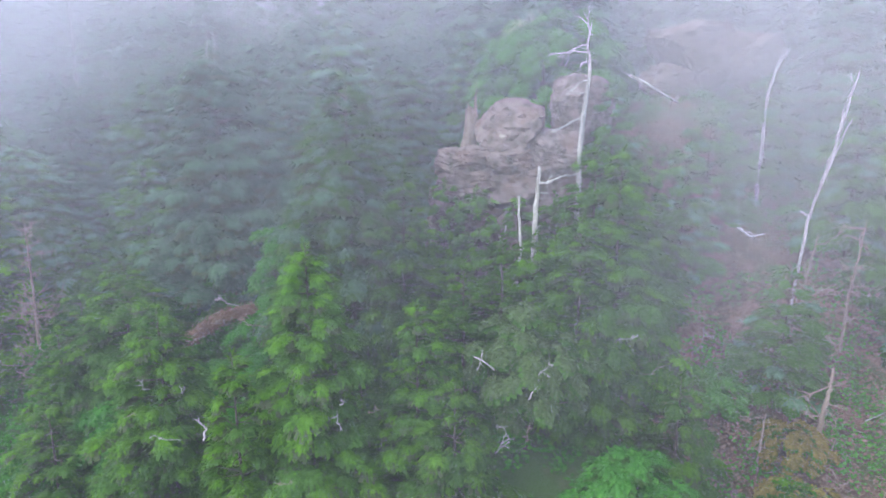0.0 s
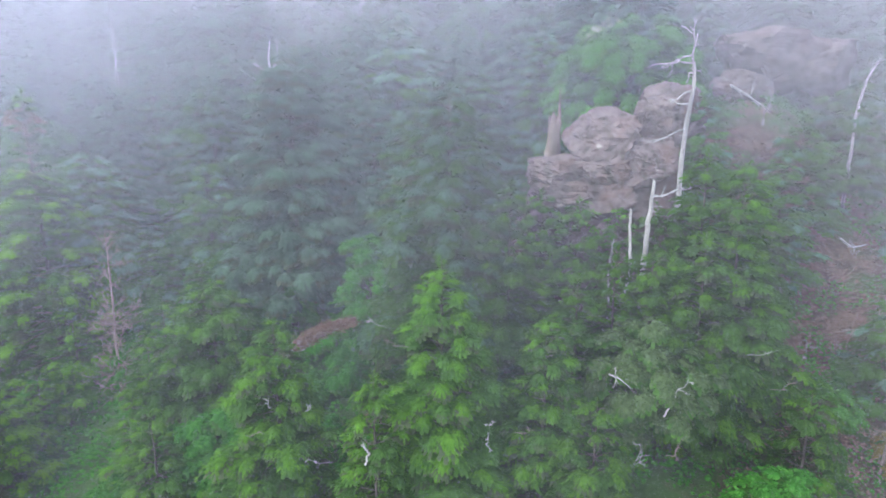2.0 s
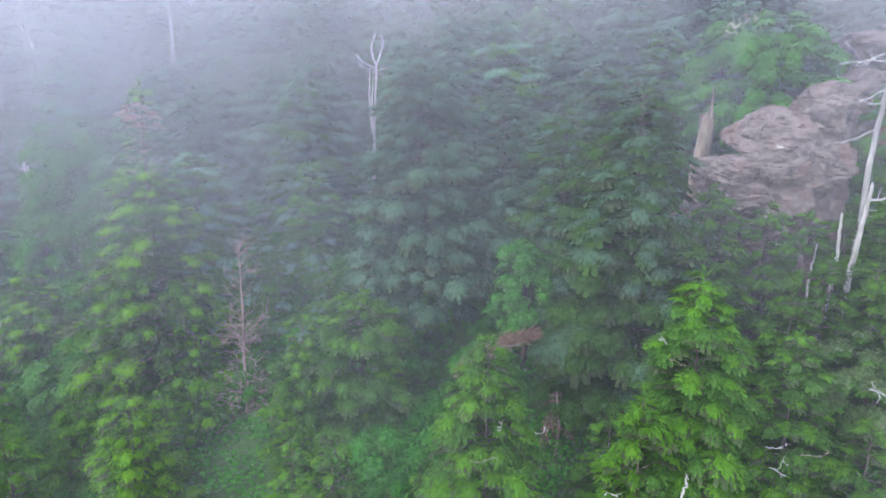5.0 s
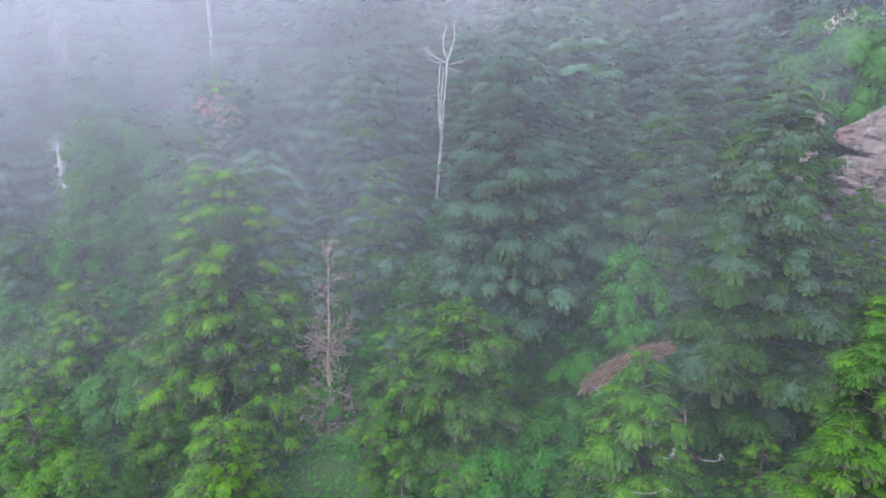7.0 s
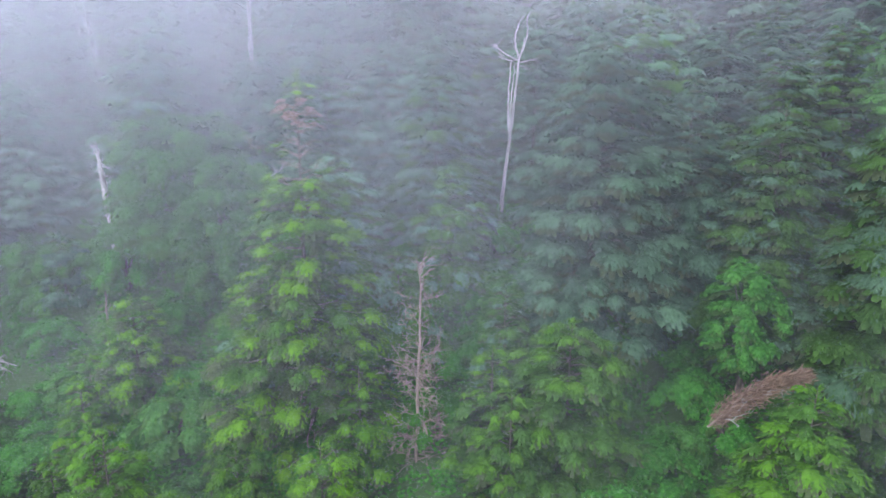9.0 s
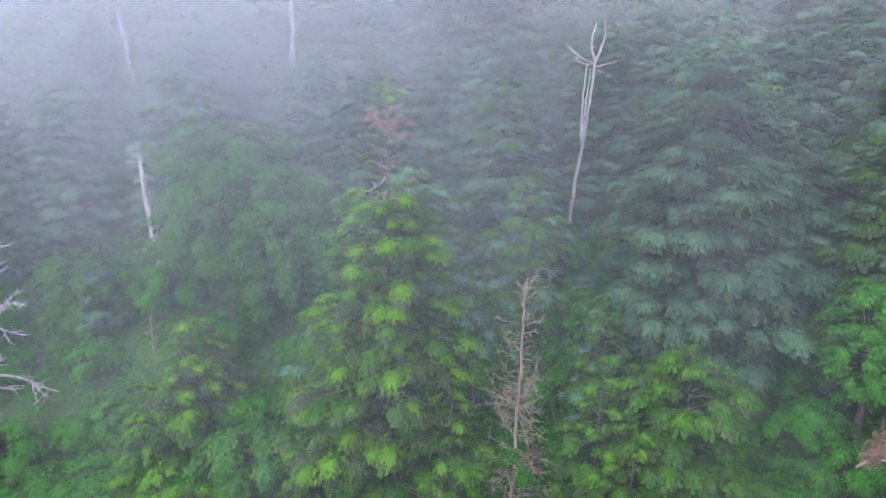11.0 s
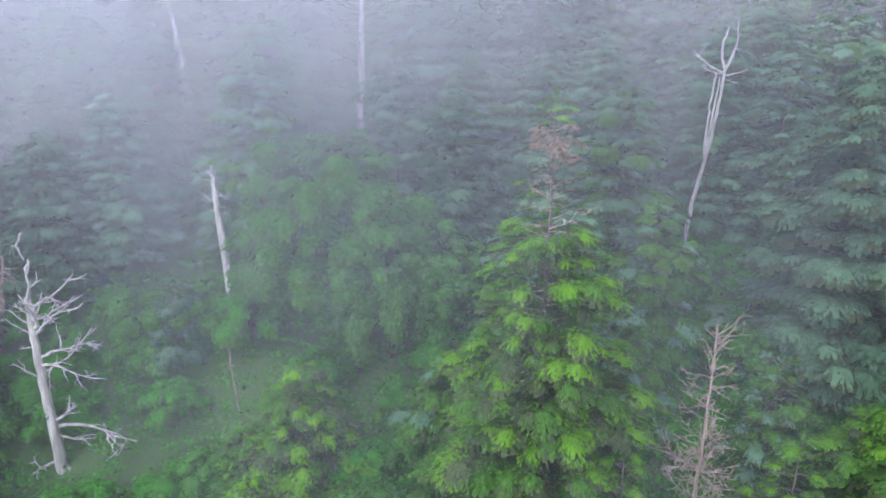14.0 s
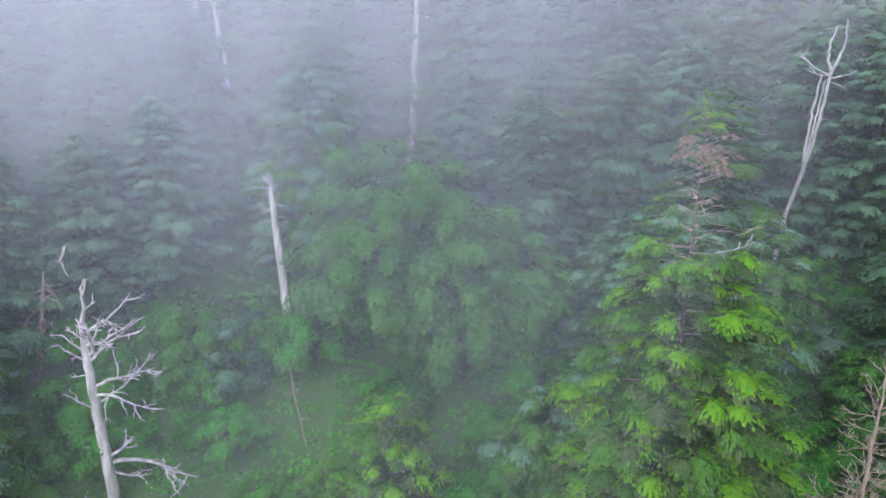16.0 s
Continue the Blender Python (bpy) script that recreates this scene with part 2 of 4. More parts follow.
def ground_height(x, y):
    up = 3.0 + 0.55 * (y - 20.0)
    if y > 75:
        up = 33.25 + 25 * math.tanh((y - 75) * 0.55 / 25)
    if y < -40:
        up = -30.0 + 20 * math.tanh((y + 40) * 0.55 / 20)
    off = float(np.interp(x, (-60, -32, -18, -10, -3, 3, 30), (-3.2, -3.6, -1.0, 0.3, 0.9, 3.0, 3.0)))
    off *= math.exp(-(max(0.0, y - 22) / 14) ** 2) * math.exp(-(max(0.0, -20 - y) / 20) ** 2)
    bump = 4.5 * math.exp(-((x - 9.5) / 5.5) ** 2 - ((y - 28.5) / 5.5) ** 2)
    rough = 0.45 * smooth_noise(x, y, 0.22, 3.1) + 0.16 * smooth_noise(x, y, 0.9, 7.7)
    return up + off + bump + rough


def spaced(lo, hi, near_lo, near_hi, step):
    near = list(np.arange(near_lo, near_hi + 1e-6, step))
    out, d = [], step
    a = near[0]
    while a > lo:
        d *= 1.3
        a -= d
        out.insert(0, max(a, lo))
    d, a = step, near[-1]
    tail = []
    while a < hi:
        d *= 1.3
        a += d
        tail.append(min(a, hi))
    return out + near + tail


gx, gy = spaced(-1500, 1500, -62, 30, 0.5), spaced(-1500, 1500, 2, 60, 0.5)
gv = [(x, y, ground_height(x, y)) for y in gy for x in gx]
gf = [(j * len(gx) + i, j * len(gx) + i + 1, (j + 1) * len(gx) + i + 1, (j + 1) * len(gx) + i) for j in range(len(gy) - 1) for i in range(len(gx) - 1)]
ground = new("ground", mesh_of("ground", gv, gf, [M_SOIL], smooth=True))
tagged(ground, "steep mountainside of brown leaf litter and moss", "ground", kind="structure")


# ---- living trees ----
def cushion(rng, c, ahead, over, a, b, h, length, width, cover, mess=0.12):
    """A cushion of foliage: blades that overlap like shingles on a shallow dome round c, ragged at its rim, pointing outwards and down.
    ahead, over: its main direction and its upper side; a, b, h: half length, half width and height."""
    ahead = unit(ahead - over * (ahead @ over))
    side = np.cross(over, ahead)
    m = max(5, int(cover * math.pi * a * b / (length * width)))
    th = rng.uniform(0, 6.283, m)
    lobes = 1 + 0.16 * np.sin(5 * th + rng.uniform(0, 6)) + 0.12 * np.sin(3 * th + rng.uniform(0, 6))
    r = np.sqrt(rng.uniform(0.0, 1.0, m))
    x, y = a * r * lobes * np.cos(th), b * r * lobes * np.sin(th)
    pos = c + ahead * x[:, None] + side * y[:, None] + over * (h * (1 - r * r) + rng.normal(0, 0.10 * h, m))[:, None]
    nrm = unit(over + ahead * (1.6 * h * x / (a * a))[:, None] + side * (1.6 * h * y / (b * b))[:, None] + rng.normal(0, mess, (m, 3)))
    way = ahead * (0.45 + np.cos(th) * r)[:, None] + side * (np.sin(th) * r)[:, None] + rng.normal(0, 0.25, (m, 3))
    way = unit(way - nrm * np.sum(way * nrm, 1)[:, None] + nrm * 0.10)
    ln = length * rng.uniform(0.7, 1.3, m)
    return pos - way * (0.4 * ln)[:, None], way, nrm, ln, width * rng.uniform(0.75, 1.25, m)


FROND = [(0, 1 + 2 * i, 2 + 2 * i, 1 + (2 * i + 2) % 12) for i in range(6)] + [(1 + i, 13 + 2 * i, 14 + 2 * i, 1 + (i + 1) % 12) for i in range(12)]


def frond(rng, c, ahead, over, a, b, h):
    """The body of a cushion: a shallow dome with twelve drooping fingers round its rim."""
    ahead = unit(ahead - over * (ahead @ over))
    side = np.cross(over, ahead)
    th = (np.arange(12) + rng.uniform(-0.3, 0.3, 12)) * 0.5236
    tip = (th + np.roll(th, -1) + np.where(np.arange(12) == 11, 6.283, 0.0)) / 2
    reach = rng.uniform(0.86, 1.10, 12) * (1 + 0.10 * np.cos(tip))
    ang = np.concatenate([[0.0], th, np.stack([tip - 0.13, tip + 0.13], 1).ravel()])
    r = np.concatenate([[0.0], rng.uniform(0.68, 0.88, 12), np.repeat(reach, 2)])
    z = h * (1 - r * r) + rng.normal(0, 0.10 * h, 37)
    return c + ahead * (a * r * np.cos(ang))[:, None] + side * (b * r * np.sin(ang))[:, None] + over * z[:, None]


def crown_mesh(fronds, frond_mats, got, blade_mats, mats):
    """One crown out of cushion bodies and the single blades on them."""
    v, f = blades(*(np.concatenate(q) for q in zip(*got)))
    body = np.concatenate(fronds)
    faces = (np.arange(len(fronds))[:, None, None] * 37 + np.array(FROND)[None]).reshape(-1, 4)
    return mesh_of("crown", np.concatenate([body, v]), np.concatenate([faces, f + len(body)]), mats, np.concatenate([np.repeat(frond_mats, len(FROND)), blade_mats]), smooth=True)


def fir_meshes(seed, height, radius, clear=0.06, young=0.35, mats=(0, 1, 2, 3), bare_top=0.0, slim=0.8, fine=2, tier=0.52, droop=0.30, pad=1.0):
    """Trunk, crown and limbs of a fir: tiers of boughs, each a limb that carries cushions of needles, with dark gaps between them."""
    rng = np.random.default_rng(seed)
    bend = rng.uniform(-1, 1, 2) * 0.02 * height
    up = np.array([0, 0, 1.0])
    blade = ((0.30, 0.045), (0.20, 0.030), (0.155, 0.023), (0.13, 0.019))[fine]
    fine = min(fine, 2)
    full, core = ((0.16, 0.86), (0.40, 0.70), (0.55, 0.60))[fine]
    fronds, frond_mats = [], []
    got, mat, bare = [], [], []

    def axis(h):
        t = h / height
        return np.array([bend[0] * math.sin(2.4 * t), bend[1] * math.sin(2.0 * t), h])

    def add(made, share, first, second):
        got.append(made)
        mat.append(np.where(rng.random(len(made[0])) < share, first, second))

    lopsided, lop_az = rng.uniform(0.0, 0.22), rng.uniform(0, 6.28)
    h = clear * height
    while h < height - 0.25:
        t = (h - clear * height) / (height * (1 - clear))
        reach = radius * (1 - t) ** slim * (0.82 + 0.18 * min(1, t / 0.12)) * rng.uniform(0.86, 1.10)
        count = 7 if reach > 2.2 else 6 if reach > 1.0 else 5 if t < 0.88 else 4
        spin = rng.uniform(0, 6.28)
        for q in range(count):
            az = spin + (q + rng.uniform(-0.28, 0.28)) * 6.283 / count
            L = reach * rng.uniform(0.72, 1.12) * (1 + lopsided * math.cos(az - lop_az)) + 0.14
            d = np.array([math.cos(az), math.sin(az), 0])
            s_ = np.array([-d[1], d[0], 0])
            rise = 0.55 * t ** 1.3 + rng.uniform(-0.10, 0.14) - 0.02
            root = axis(min(height - 0.05, h + rng.uniform(-0.16, 0.16)))

            def curve(u):
                return root + d * (u * L) + up * (L * (rise * u - droop * u * u + 0.12 * u ** 3))

            brown = bool(bare_top) and 0.84 < t < 0.92
            gone = rng.random() < 0.07 or (bare_top and 1 - bare_top < t <= 0.84 and rng.random() < 0.85)
            if fine:
                k = 5 if gone else 4
                wob = rng.normal(0, 0.02, (k, 3)) * L
                wob[0] = 0
                end = rng.uniform(0.2, 0.6) if gone else 0.72
                bare.append(tube([curve(u) - up * 0.03 + w for u, w in zip(np.linspace(0, end, k), wob)], np.linspace(0.016 + 0.008 * L, 0.006, k), 3, False))
                if gone or rng.random() < 0.35:
                    for _ in range(3 if gone else 2):
                        u = rng.uniform(0.25, 0.7)
                        w = unit(d * 0.7 + s_ * rng.choice((-1, 1)) * rng.uniform(0.4, 1) + up * rng.normal(0, 0.25))
                        bare.append(tube([curve(u), curve(u) + w * 0.16 * L, curve(u) + w * 0.3 * L + rng.normal(0, 0.05, 3)], (0.011, 0.008, 0.004), 3, False))
            if gone:
                continue
            lean = unit(curve(1.0) - curve(0.8))
            # tip, flanks, inner part: share of the limb, offset across, size
            pads = [(0.93, 0.0, 1.0)]
            if L > 0.7:
                pads += [(rng.uniform(0.62, 0.76), 0.24, 0.85), (rng.uniform(0.62, 0.76), -0.24, 0.85)]
            if L > 1.5 and (fine or rng.random() < 0.4):
                pads += [(rng.uniform(0.44, 0.54), 0.13, 0.85), (rng.uniform(0.40, 0.5), -0.15, 0.8)]
            if L > 2.3:
                pads += [(rng.uniform(0.80, 0.88), 0.16, 0.85), (rng.uniform(0.80, 0.88), -0.16, 0.85)]
            for u, across, share in pads:
                if rng.random() < 0.10:
                    continue
                across *= rng.uniform(0.7, 1.25)
                a = min(0.15 + 0.20 * L ** 0.85, 0.62) * share * pad * rng.uniform(0.8, 1.2)
                b = a * rng.uniform(0.70, 0.95)
                c = curve(u) + s_ * across * L - up * (0.35 * abs(across) * L * droop + 0.02) + rng.normal(0, 0.04, 3)
                fan = unit(d + s_ * across * 2.4 + up * lean[2] * 0.9)
                over = unit(up + d * 0.24 + s_ * across * 0.6 + rng.normal(0, 0.10, 3))
                if brown:
                    add(cushion(rng, c, fan, over, a, b, 0.5 * b, *blade, 1.0, 0.5), 0.9, 3, 2)
                    continue
                bright = rng.random() < young * (1.0 if u > 0.9 else 0.65 if u > 0.6 else 0.25)
                plain = 2 if mats[1] is M_TIPS and rng.random() < 0.5 else 0
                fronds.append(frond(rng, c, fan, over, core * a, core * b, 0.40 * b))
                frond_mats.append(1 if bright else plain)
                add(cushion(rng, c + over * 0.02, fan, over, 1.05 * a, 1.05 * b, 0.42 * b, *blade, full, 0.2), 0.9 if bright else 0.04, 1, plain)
                # the older needles under it, in a dark green that paints its shade
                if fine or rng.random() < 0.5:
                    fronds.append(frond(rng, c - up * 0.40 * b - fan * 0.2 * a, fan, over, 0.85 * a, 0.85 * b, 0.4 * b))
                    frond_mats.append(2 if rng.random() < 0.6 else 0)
            # thin old needles near the trunk, in the same shade-darkened green
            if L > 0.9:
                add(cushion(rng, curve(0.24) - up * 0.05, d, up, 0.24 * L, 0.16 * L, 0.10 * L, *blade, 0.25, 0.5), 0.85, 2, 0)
        h += tier * rng.uniform(0.75, 1.2) * (1.0 if t < 0.75 else 0.42 if bare_top and t > 0.8 else 0.62)
    # leader shoot
    m = 26 if fine else 12
    hh = rng.uniform(height - 0.55, height + 0.08, m)
    a = rng.uniform(0, 6.28, m)
    got.append((np.array([axis(min(v, height)) + [0, 0, max(0, v - height)] for v in hh]), np.stack([np.cos(a) * 0.7, np.sin(a) * 0.7, np.full(m, 0.7)], 1),
                rng.normal(0, 1, (m, 3)), rng.uniform(0.14, 0.26, m), np.full(m, blade[1])))
    mat.append((rng.random(m) < young).astype(int))
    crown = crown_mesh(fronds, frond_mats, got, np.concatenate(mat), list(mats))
    hs = np.linspace(-0.6, height, 9)
    r0 = 0.007 * height + 0.03
    trunk = mesh_of("trunk", *tube([axis(max(q, 0)) + [0, 0, min(q, 0)] for q in hs], r0 * (1 - 0.9 * np.clip(hs, 0, None) / height), 7), [M_BARK], smooth=True)
    twigs = mesh_of("limbs", *joined(bare), [M_TWIG if bare_top else M_BARK]) if bare else None
    return trunk, crown, twigs


def broad_meshes(seed, height, radius, depth, leaf=0.10, clumps=70, cover=1.3, mat=None):
    """Trunk, limbs and crown of a broadleaved tree: leafy cushions at the ends of forking limbs, larger below, turned outwards."""
    rng = np.random.default_rng(seed)
    centre = np.array([0, 0, height - depth / 2])
    got, fronds, limbs = [], [], []
    trunk_top = np.array([rng.uniform(-0.2, 0.2), rng.uniform(-0.2, 0.2), height - depth * 0.6])
    up = np.array([0, 0, 1.0])
    size = 1.9 * radius / math.sqrt(clumps) * (0.55 * depth / radius) ** 0.5
    for k in range(clumps):
        z = 1 - 1.85 * (k + 0.5) / clumps
        az = 2.39996 * k + rng.normal(0, 0.25)
        flat = math.sqrt(max(0.0, 1 - z * z))
        g = np.array([flat * math.cos(az), flat * math.sin(az), z]) + rng.normal(0, 0.06, 3)
        lobe = 0.88 + 0.34 * noise.noise(Vector(g * 1.8) + Vector((seed, 0, 0)))
        c = centre + g * (radius, radius, depth / 2) * lobe * (rng.uniform(0.86, 1.04) if k % 5 else rng.uniform(0.55, 0.8))
        over = unit(up * 0.9 + g * (0.55, 0.55, 0.2) + rng.normal(0, 0.12, 3))
        ahead = unit(g * (1, 1, 0.2) + rng.normal(0, 0.15, 3) + [0, 0, 0.01])
        a = size * rng.uniform(0.75, 1.25)
        b = a * rng.uniform(0.7, 1.0)
        fronds += [frond(rng, c, ahead, over, 0.75 * a, 0.75 * b, 0.5 * b), frond(rng, c - over * 0.45 * b, ahead, over, 0.9 * a, 0.9 * b, 0.4 * b)]
        got.append(cushion(rng, c + over * 0.03, ahead, over, a, b, 0.55 * b, leaf, 0.34 * leaf, 0.8 * cover, 0.3))
        if k % 4 == 0:
            mid = trunk_top * 0.5 + c * 0.5 + rng.normal(0, 0.15, 3) - [0, 0, 0.15 * radius]
            limbs.append(tube([trunk_top * rng.uniform(0.7, 1.0), mid, c], (0.04, 0.024, 0.008), 5))
    # lower bodies take fir green: shade below each cushion, put in as colour
    crown = crown_mesh(fronds, [0, 1] * clumps, got, np.zeros(sum(len(q[0]) for q in got), int), [mat or M_BROAD, M_FIR])
    trunk = mesh_of("trunk", *joined([tube([(0, 0, -0.6), trunk_top * 0.5 + [0.08, 0, 0], trunk_top, centre + [0, 0, depth * 0.2]], (0.15, 0.11, 0.08, 0.02), 8)] + limbs), [M_BARK], smooth=True)
    return trunk, crown, None


def plant(name, meshes, place, label, category, group, turn=0.0, scale=1.0):
    root = thing(name, place, label, category, group)
    root.rotation_euler = (0, 0, turn)
    root.scale = (scale,) * 3
    trunk, crown, twigs = meshes
    part("trunk", trunk, root)
    part("crown", crown, root)
    if twigs:
        tagged(part("limbs", twigs, root, "grey-brown limbs and leafless twigs"), kind="stuff")
    return root


FIR_BRIGHT, FIR_DARK = (M_FIR, M_YOUNG, M_OLD_SHADE, M_BROWN), (M_DARK, M_PALE, M_OLD_SHADE, M_BROWN)
FIR_TIPPED = (M_FIR, M_TIPS, M_OLD_SHADE, M_BROWN)
FIR_MIXED = (M_FIR, M_PALE, M_OLD_SHADE, M_BROWN)
# tip x, y, z; crown radius; needles; share of young shoots; bare stretch below the tip; taper; fine; seed; label
FIRS = (
    (-21.5, 22.6, 15.4, 3.5, FIR_TIPPED, 0.62, 0.30, 0.95, 1, 21, "tall fir with bright shoots and a half-bare brown top"),
    (-3.4, 19.8, 15.3, 3.4, FIR_MIXED, 0.62, 0.0, 0.70, 1, 22, "tall green fir with layered boughs beside the rock"),
    (-12.8, 20.1, 8.1, 2.6, FIR_BRIGHT, 0.65, 0.0, 0.65, 1, 23, "short broad bright green fir"),
    (-11.2, 25.3, 16.8, 4.0, FIR_DARK, 0.80, 0.0, 0.55, 0, 24, "large blue-green fir with drooping layered boughs"),
    (5.5, 17.4, 12.8, 2.0, FIR_BRIGHT, 0.70, 0.0, 0.8, 1, 25, "slender green fir below the rock"),
    (4.2, 16.9, 11.0, 1.8, FIR_BRIGHT, 0.70, 0.0, 0.8, 1, 26, "green fir with thin lower boughs"),
    (-3.2, 14.3, 10.6, 2.5, FIR_BRIGHT, 0.50, 0.0, 0.8, 1, 27, "bright green fir on the lower slope"),
    (-8.3, 15.6, 8.3, 2.3, FIR_BRIGHT, 0.55, 0.0, 0.75, 1, 28, "bushy green fir on the lower slope"),
    (-4.7, 13.0, 7.9, 1.8, FIR_BRIGHT, 0.70, 0.0, 0.8, 1, 29, "narrow bright green fir with dead twigs"),
    (0.9, 13.7, 7.2, 1.7, FIR_BRIGHT, 0.80, 0.0, 0.8, 1, 30, "small light green fir on the lower slope"),
    (-1.38, 18.6, 12.1, 1.9, FIR_BRIGHT, 0.75, 0.0, 0.8, 1, 31, "green fir growing close to the rock"),
    (-0.4, 15.0, 8.8, 1.6, FIR_BRIGHT, 0.55, 0.0, 0.8, 1, 32, "small green fir among other firs"),
    (-28.6, 24.1, 7.35, 2.2, FIR_TIPPED, 0.50, 0.0, 0.7, 1, 33, "olive green fir on the lower slope"),
    (-26.3, 18.2, 5.2, 1.9, FIR_BRIGHT, 0.55, 0.0, 0.7, 1, 34, "low green fir on the lower slope"),
    (-5.3, 23.8, 14.7, 2.6, FIR_MIXED, 0.45, 0.0, 0.75, 1, 35, "dark green fir with long level boughs"),
    (-16.6, 27.6, 12.0, 2.3, FIR_MIXED, 0.35, 0.0, 0.75, 0, 36, "dull green fir in the second row"),
    (-7.6, 25.9, 15.5, 2.8, FIR_DARK, 0.40, 0.0, 0.75, 0, 37, "dark blue-green fir in the second row"),
    (-19.95, 17.0, 5.75, 1.7, FIR_TIPPED, 0.95, 0.0, 0.6, 1, 38, "low bright yellow-green fir on the lower slope"),
    (-22.8, 18.6, 4.6, 1.5, FIR_BRIGHT, 0.60, 0.0, 0.7, 1, 39, "low bushy green fir"),
    (-34.8, 29.5, 8.6, 1.6, FIR_DARK, 0.40, 0.0, 0.75, 0, 40, "small dull green fir beside a bleached snag"),
    (-36.4, 35.0, 15.0, 2.6, FIR_DARK, 0.40, 0.0, 0.75, 0, 41, "misty blue-green fir on the slope"),
    (-30.5, 24.0, 5.2, 1.3, FIR_BRIGHT, 0.50, 0.0, 0.7, 1, 45, "small green fir in the undergrowth"),
    (1.0, 19.8, 11.4, 1.8, FIR_BRIGHT, 0.65, 0.0, 0.7, 1, 46, "light green fir at the foot of the rock"),
    (0.7, 17.6, 9.4, 1.6, FIR_BRIGHT, 0.70, 0.0, 0.7, 1, 47, "olive green fir below the rock"),
    (3.7, 20.3, 11.2, 1.7, FIR_BRIGHT, 0.70, 0.0, 0.7, 1, 48, "green fir behind a broken trunk"),
    (-0.3, 20.8, 11.7, 1.4, FIR_BRIGHT, 0.70, 0.0, 0.7, 1, 54, "green fir hiding the foot of the rock"),
    (2.3, 20.2, 11.0, 1.3, FIR_BRIGHT, 0.45, 0.0, 0.7, 1, 55, "green fir hiding the foot of the rock"),
    (-24.2, 16.8, 4.4, 1.5, FIR_BRIGHT, 0.6, 0.0, 0.7, 1, 56, "low green fir on the lower slope"),
    (4.9, 19.3, 13.1, 1.9, FIR_BRIGHT, 0.70, 0.0, 0.75, 1, 57, "green fir hiding the foot of a snag"),
    (2.8, 17.3, 10.4, 1.5, FIR_BRIGHT, 0.5, 0.0, 0.75, 1, 58, "olive green fir before paired dead stems"),
    (8.4, 22.0, 12.8, 1.6, FIR_MIXED, 0.35, 0.0, 0.75, 0, 59, "dull green fir at the edge of the open slope"),
    (14.4, 22.6, 14.6, 2.3, FIR_MIXED, 0.35, 0.0, 0.75, 0, 70, "dull green fir above the open slope"),
    (15.4, 19.6, 11.0, 2.0, FIR_MIXED, 0.35, 0.0, 0.75, 0, 71, "dull green fir beside bare dead trees"),
    (9.7, 23.6, 14.0, 1.9, FIR_MIXED, 0.35, 0.0, 0.75, 0, 72, "dull green fir above the open slope"),
    (12.3, 25.2, 15.4, 2.2, FIR_MIXED, 0.35, 0.0, 0.75, 0, 79, "dull green fir above the open slope"),
    (16.8, 25.0, 15.8, 2.4, FIR_DARK, 0.35, 0.0, 0.75, 0, 80, "dull green fir above the open slope"),
    (10.7, 18.4, 9.3, 1.6, FIR_MIXED, 0.35, 0.0, 0.75, 0, 76, "dull green fir at the foot of a leaning snag"),
    (3.5, 17.6, 10.2, 1.4, FIR_BRIGHT, 0.60, 0.0, 0.75, 1, 77, "light green fir before a broken trunk"),
    (2.0, 17.9, 10.1, 1.3, FIR_BRIGHT, 0.60, 0.0, 0.75, 1, 78, "light green fir before paired dead stems"),
    (6.9, 15.4, 6.9, 1.3, FIR_BRIGHT, 0.4, 0.0, 0.75, 1, 73, "small green fir at the edge of the open slope"),
    (9.4, 13.6, 4.9, 1.2, FIR_BRIGHT, 0.4, 0.0, 0.75, 1, 74, "small olive fir low on the open slope"),
    (6.8, 20.6, 12.4, 1.7, FIR_BRIGHT, 0.40, 0.0, 0.75, 0, 49, "green fir on the shoulder of the slope"),
    (6.0, 23.4, 15.2, 1.6, FIR_MIXED, 0.40, 0.0, 0.75, 0, 50, "slim fir behind a bleached snag"),
    (-14.6, 22.8, 8.3, 1.6, FIR_MIXED, 0.35, 0.0, 0.75, 0, 51, "dull green fir in the second row"),
    (-18.6, 25.4, 9.0, 2.0, FIR_MIXED, 0.35, 0.0, 0.75, 0, 52, "dull green fir in the second row"),
    (-23.9, 25.2, 7.2, 2.0, FIR_MIXED, 0.35, 0.0, 0.75, 0, 53, "dull green fir behind a bright one"),
)
for x, y, z, r, needles, young, bare, slim, fine, seed, label in FIRS:
    g = ground_height(x, y)
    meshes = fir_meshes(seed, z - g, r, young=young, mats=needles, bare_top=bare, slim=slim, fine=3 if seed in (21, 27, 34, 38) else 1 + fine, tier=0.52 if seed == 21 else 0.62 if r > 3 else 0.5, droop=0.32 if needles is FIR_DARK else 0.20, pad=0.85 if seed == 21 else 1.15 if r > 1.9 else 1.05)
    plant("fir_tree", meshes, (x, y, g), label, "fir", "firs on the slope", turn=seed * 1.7)

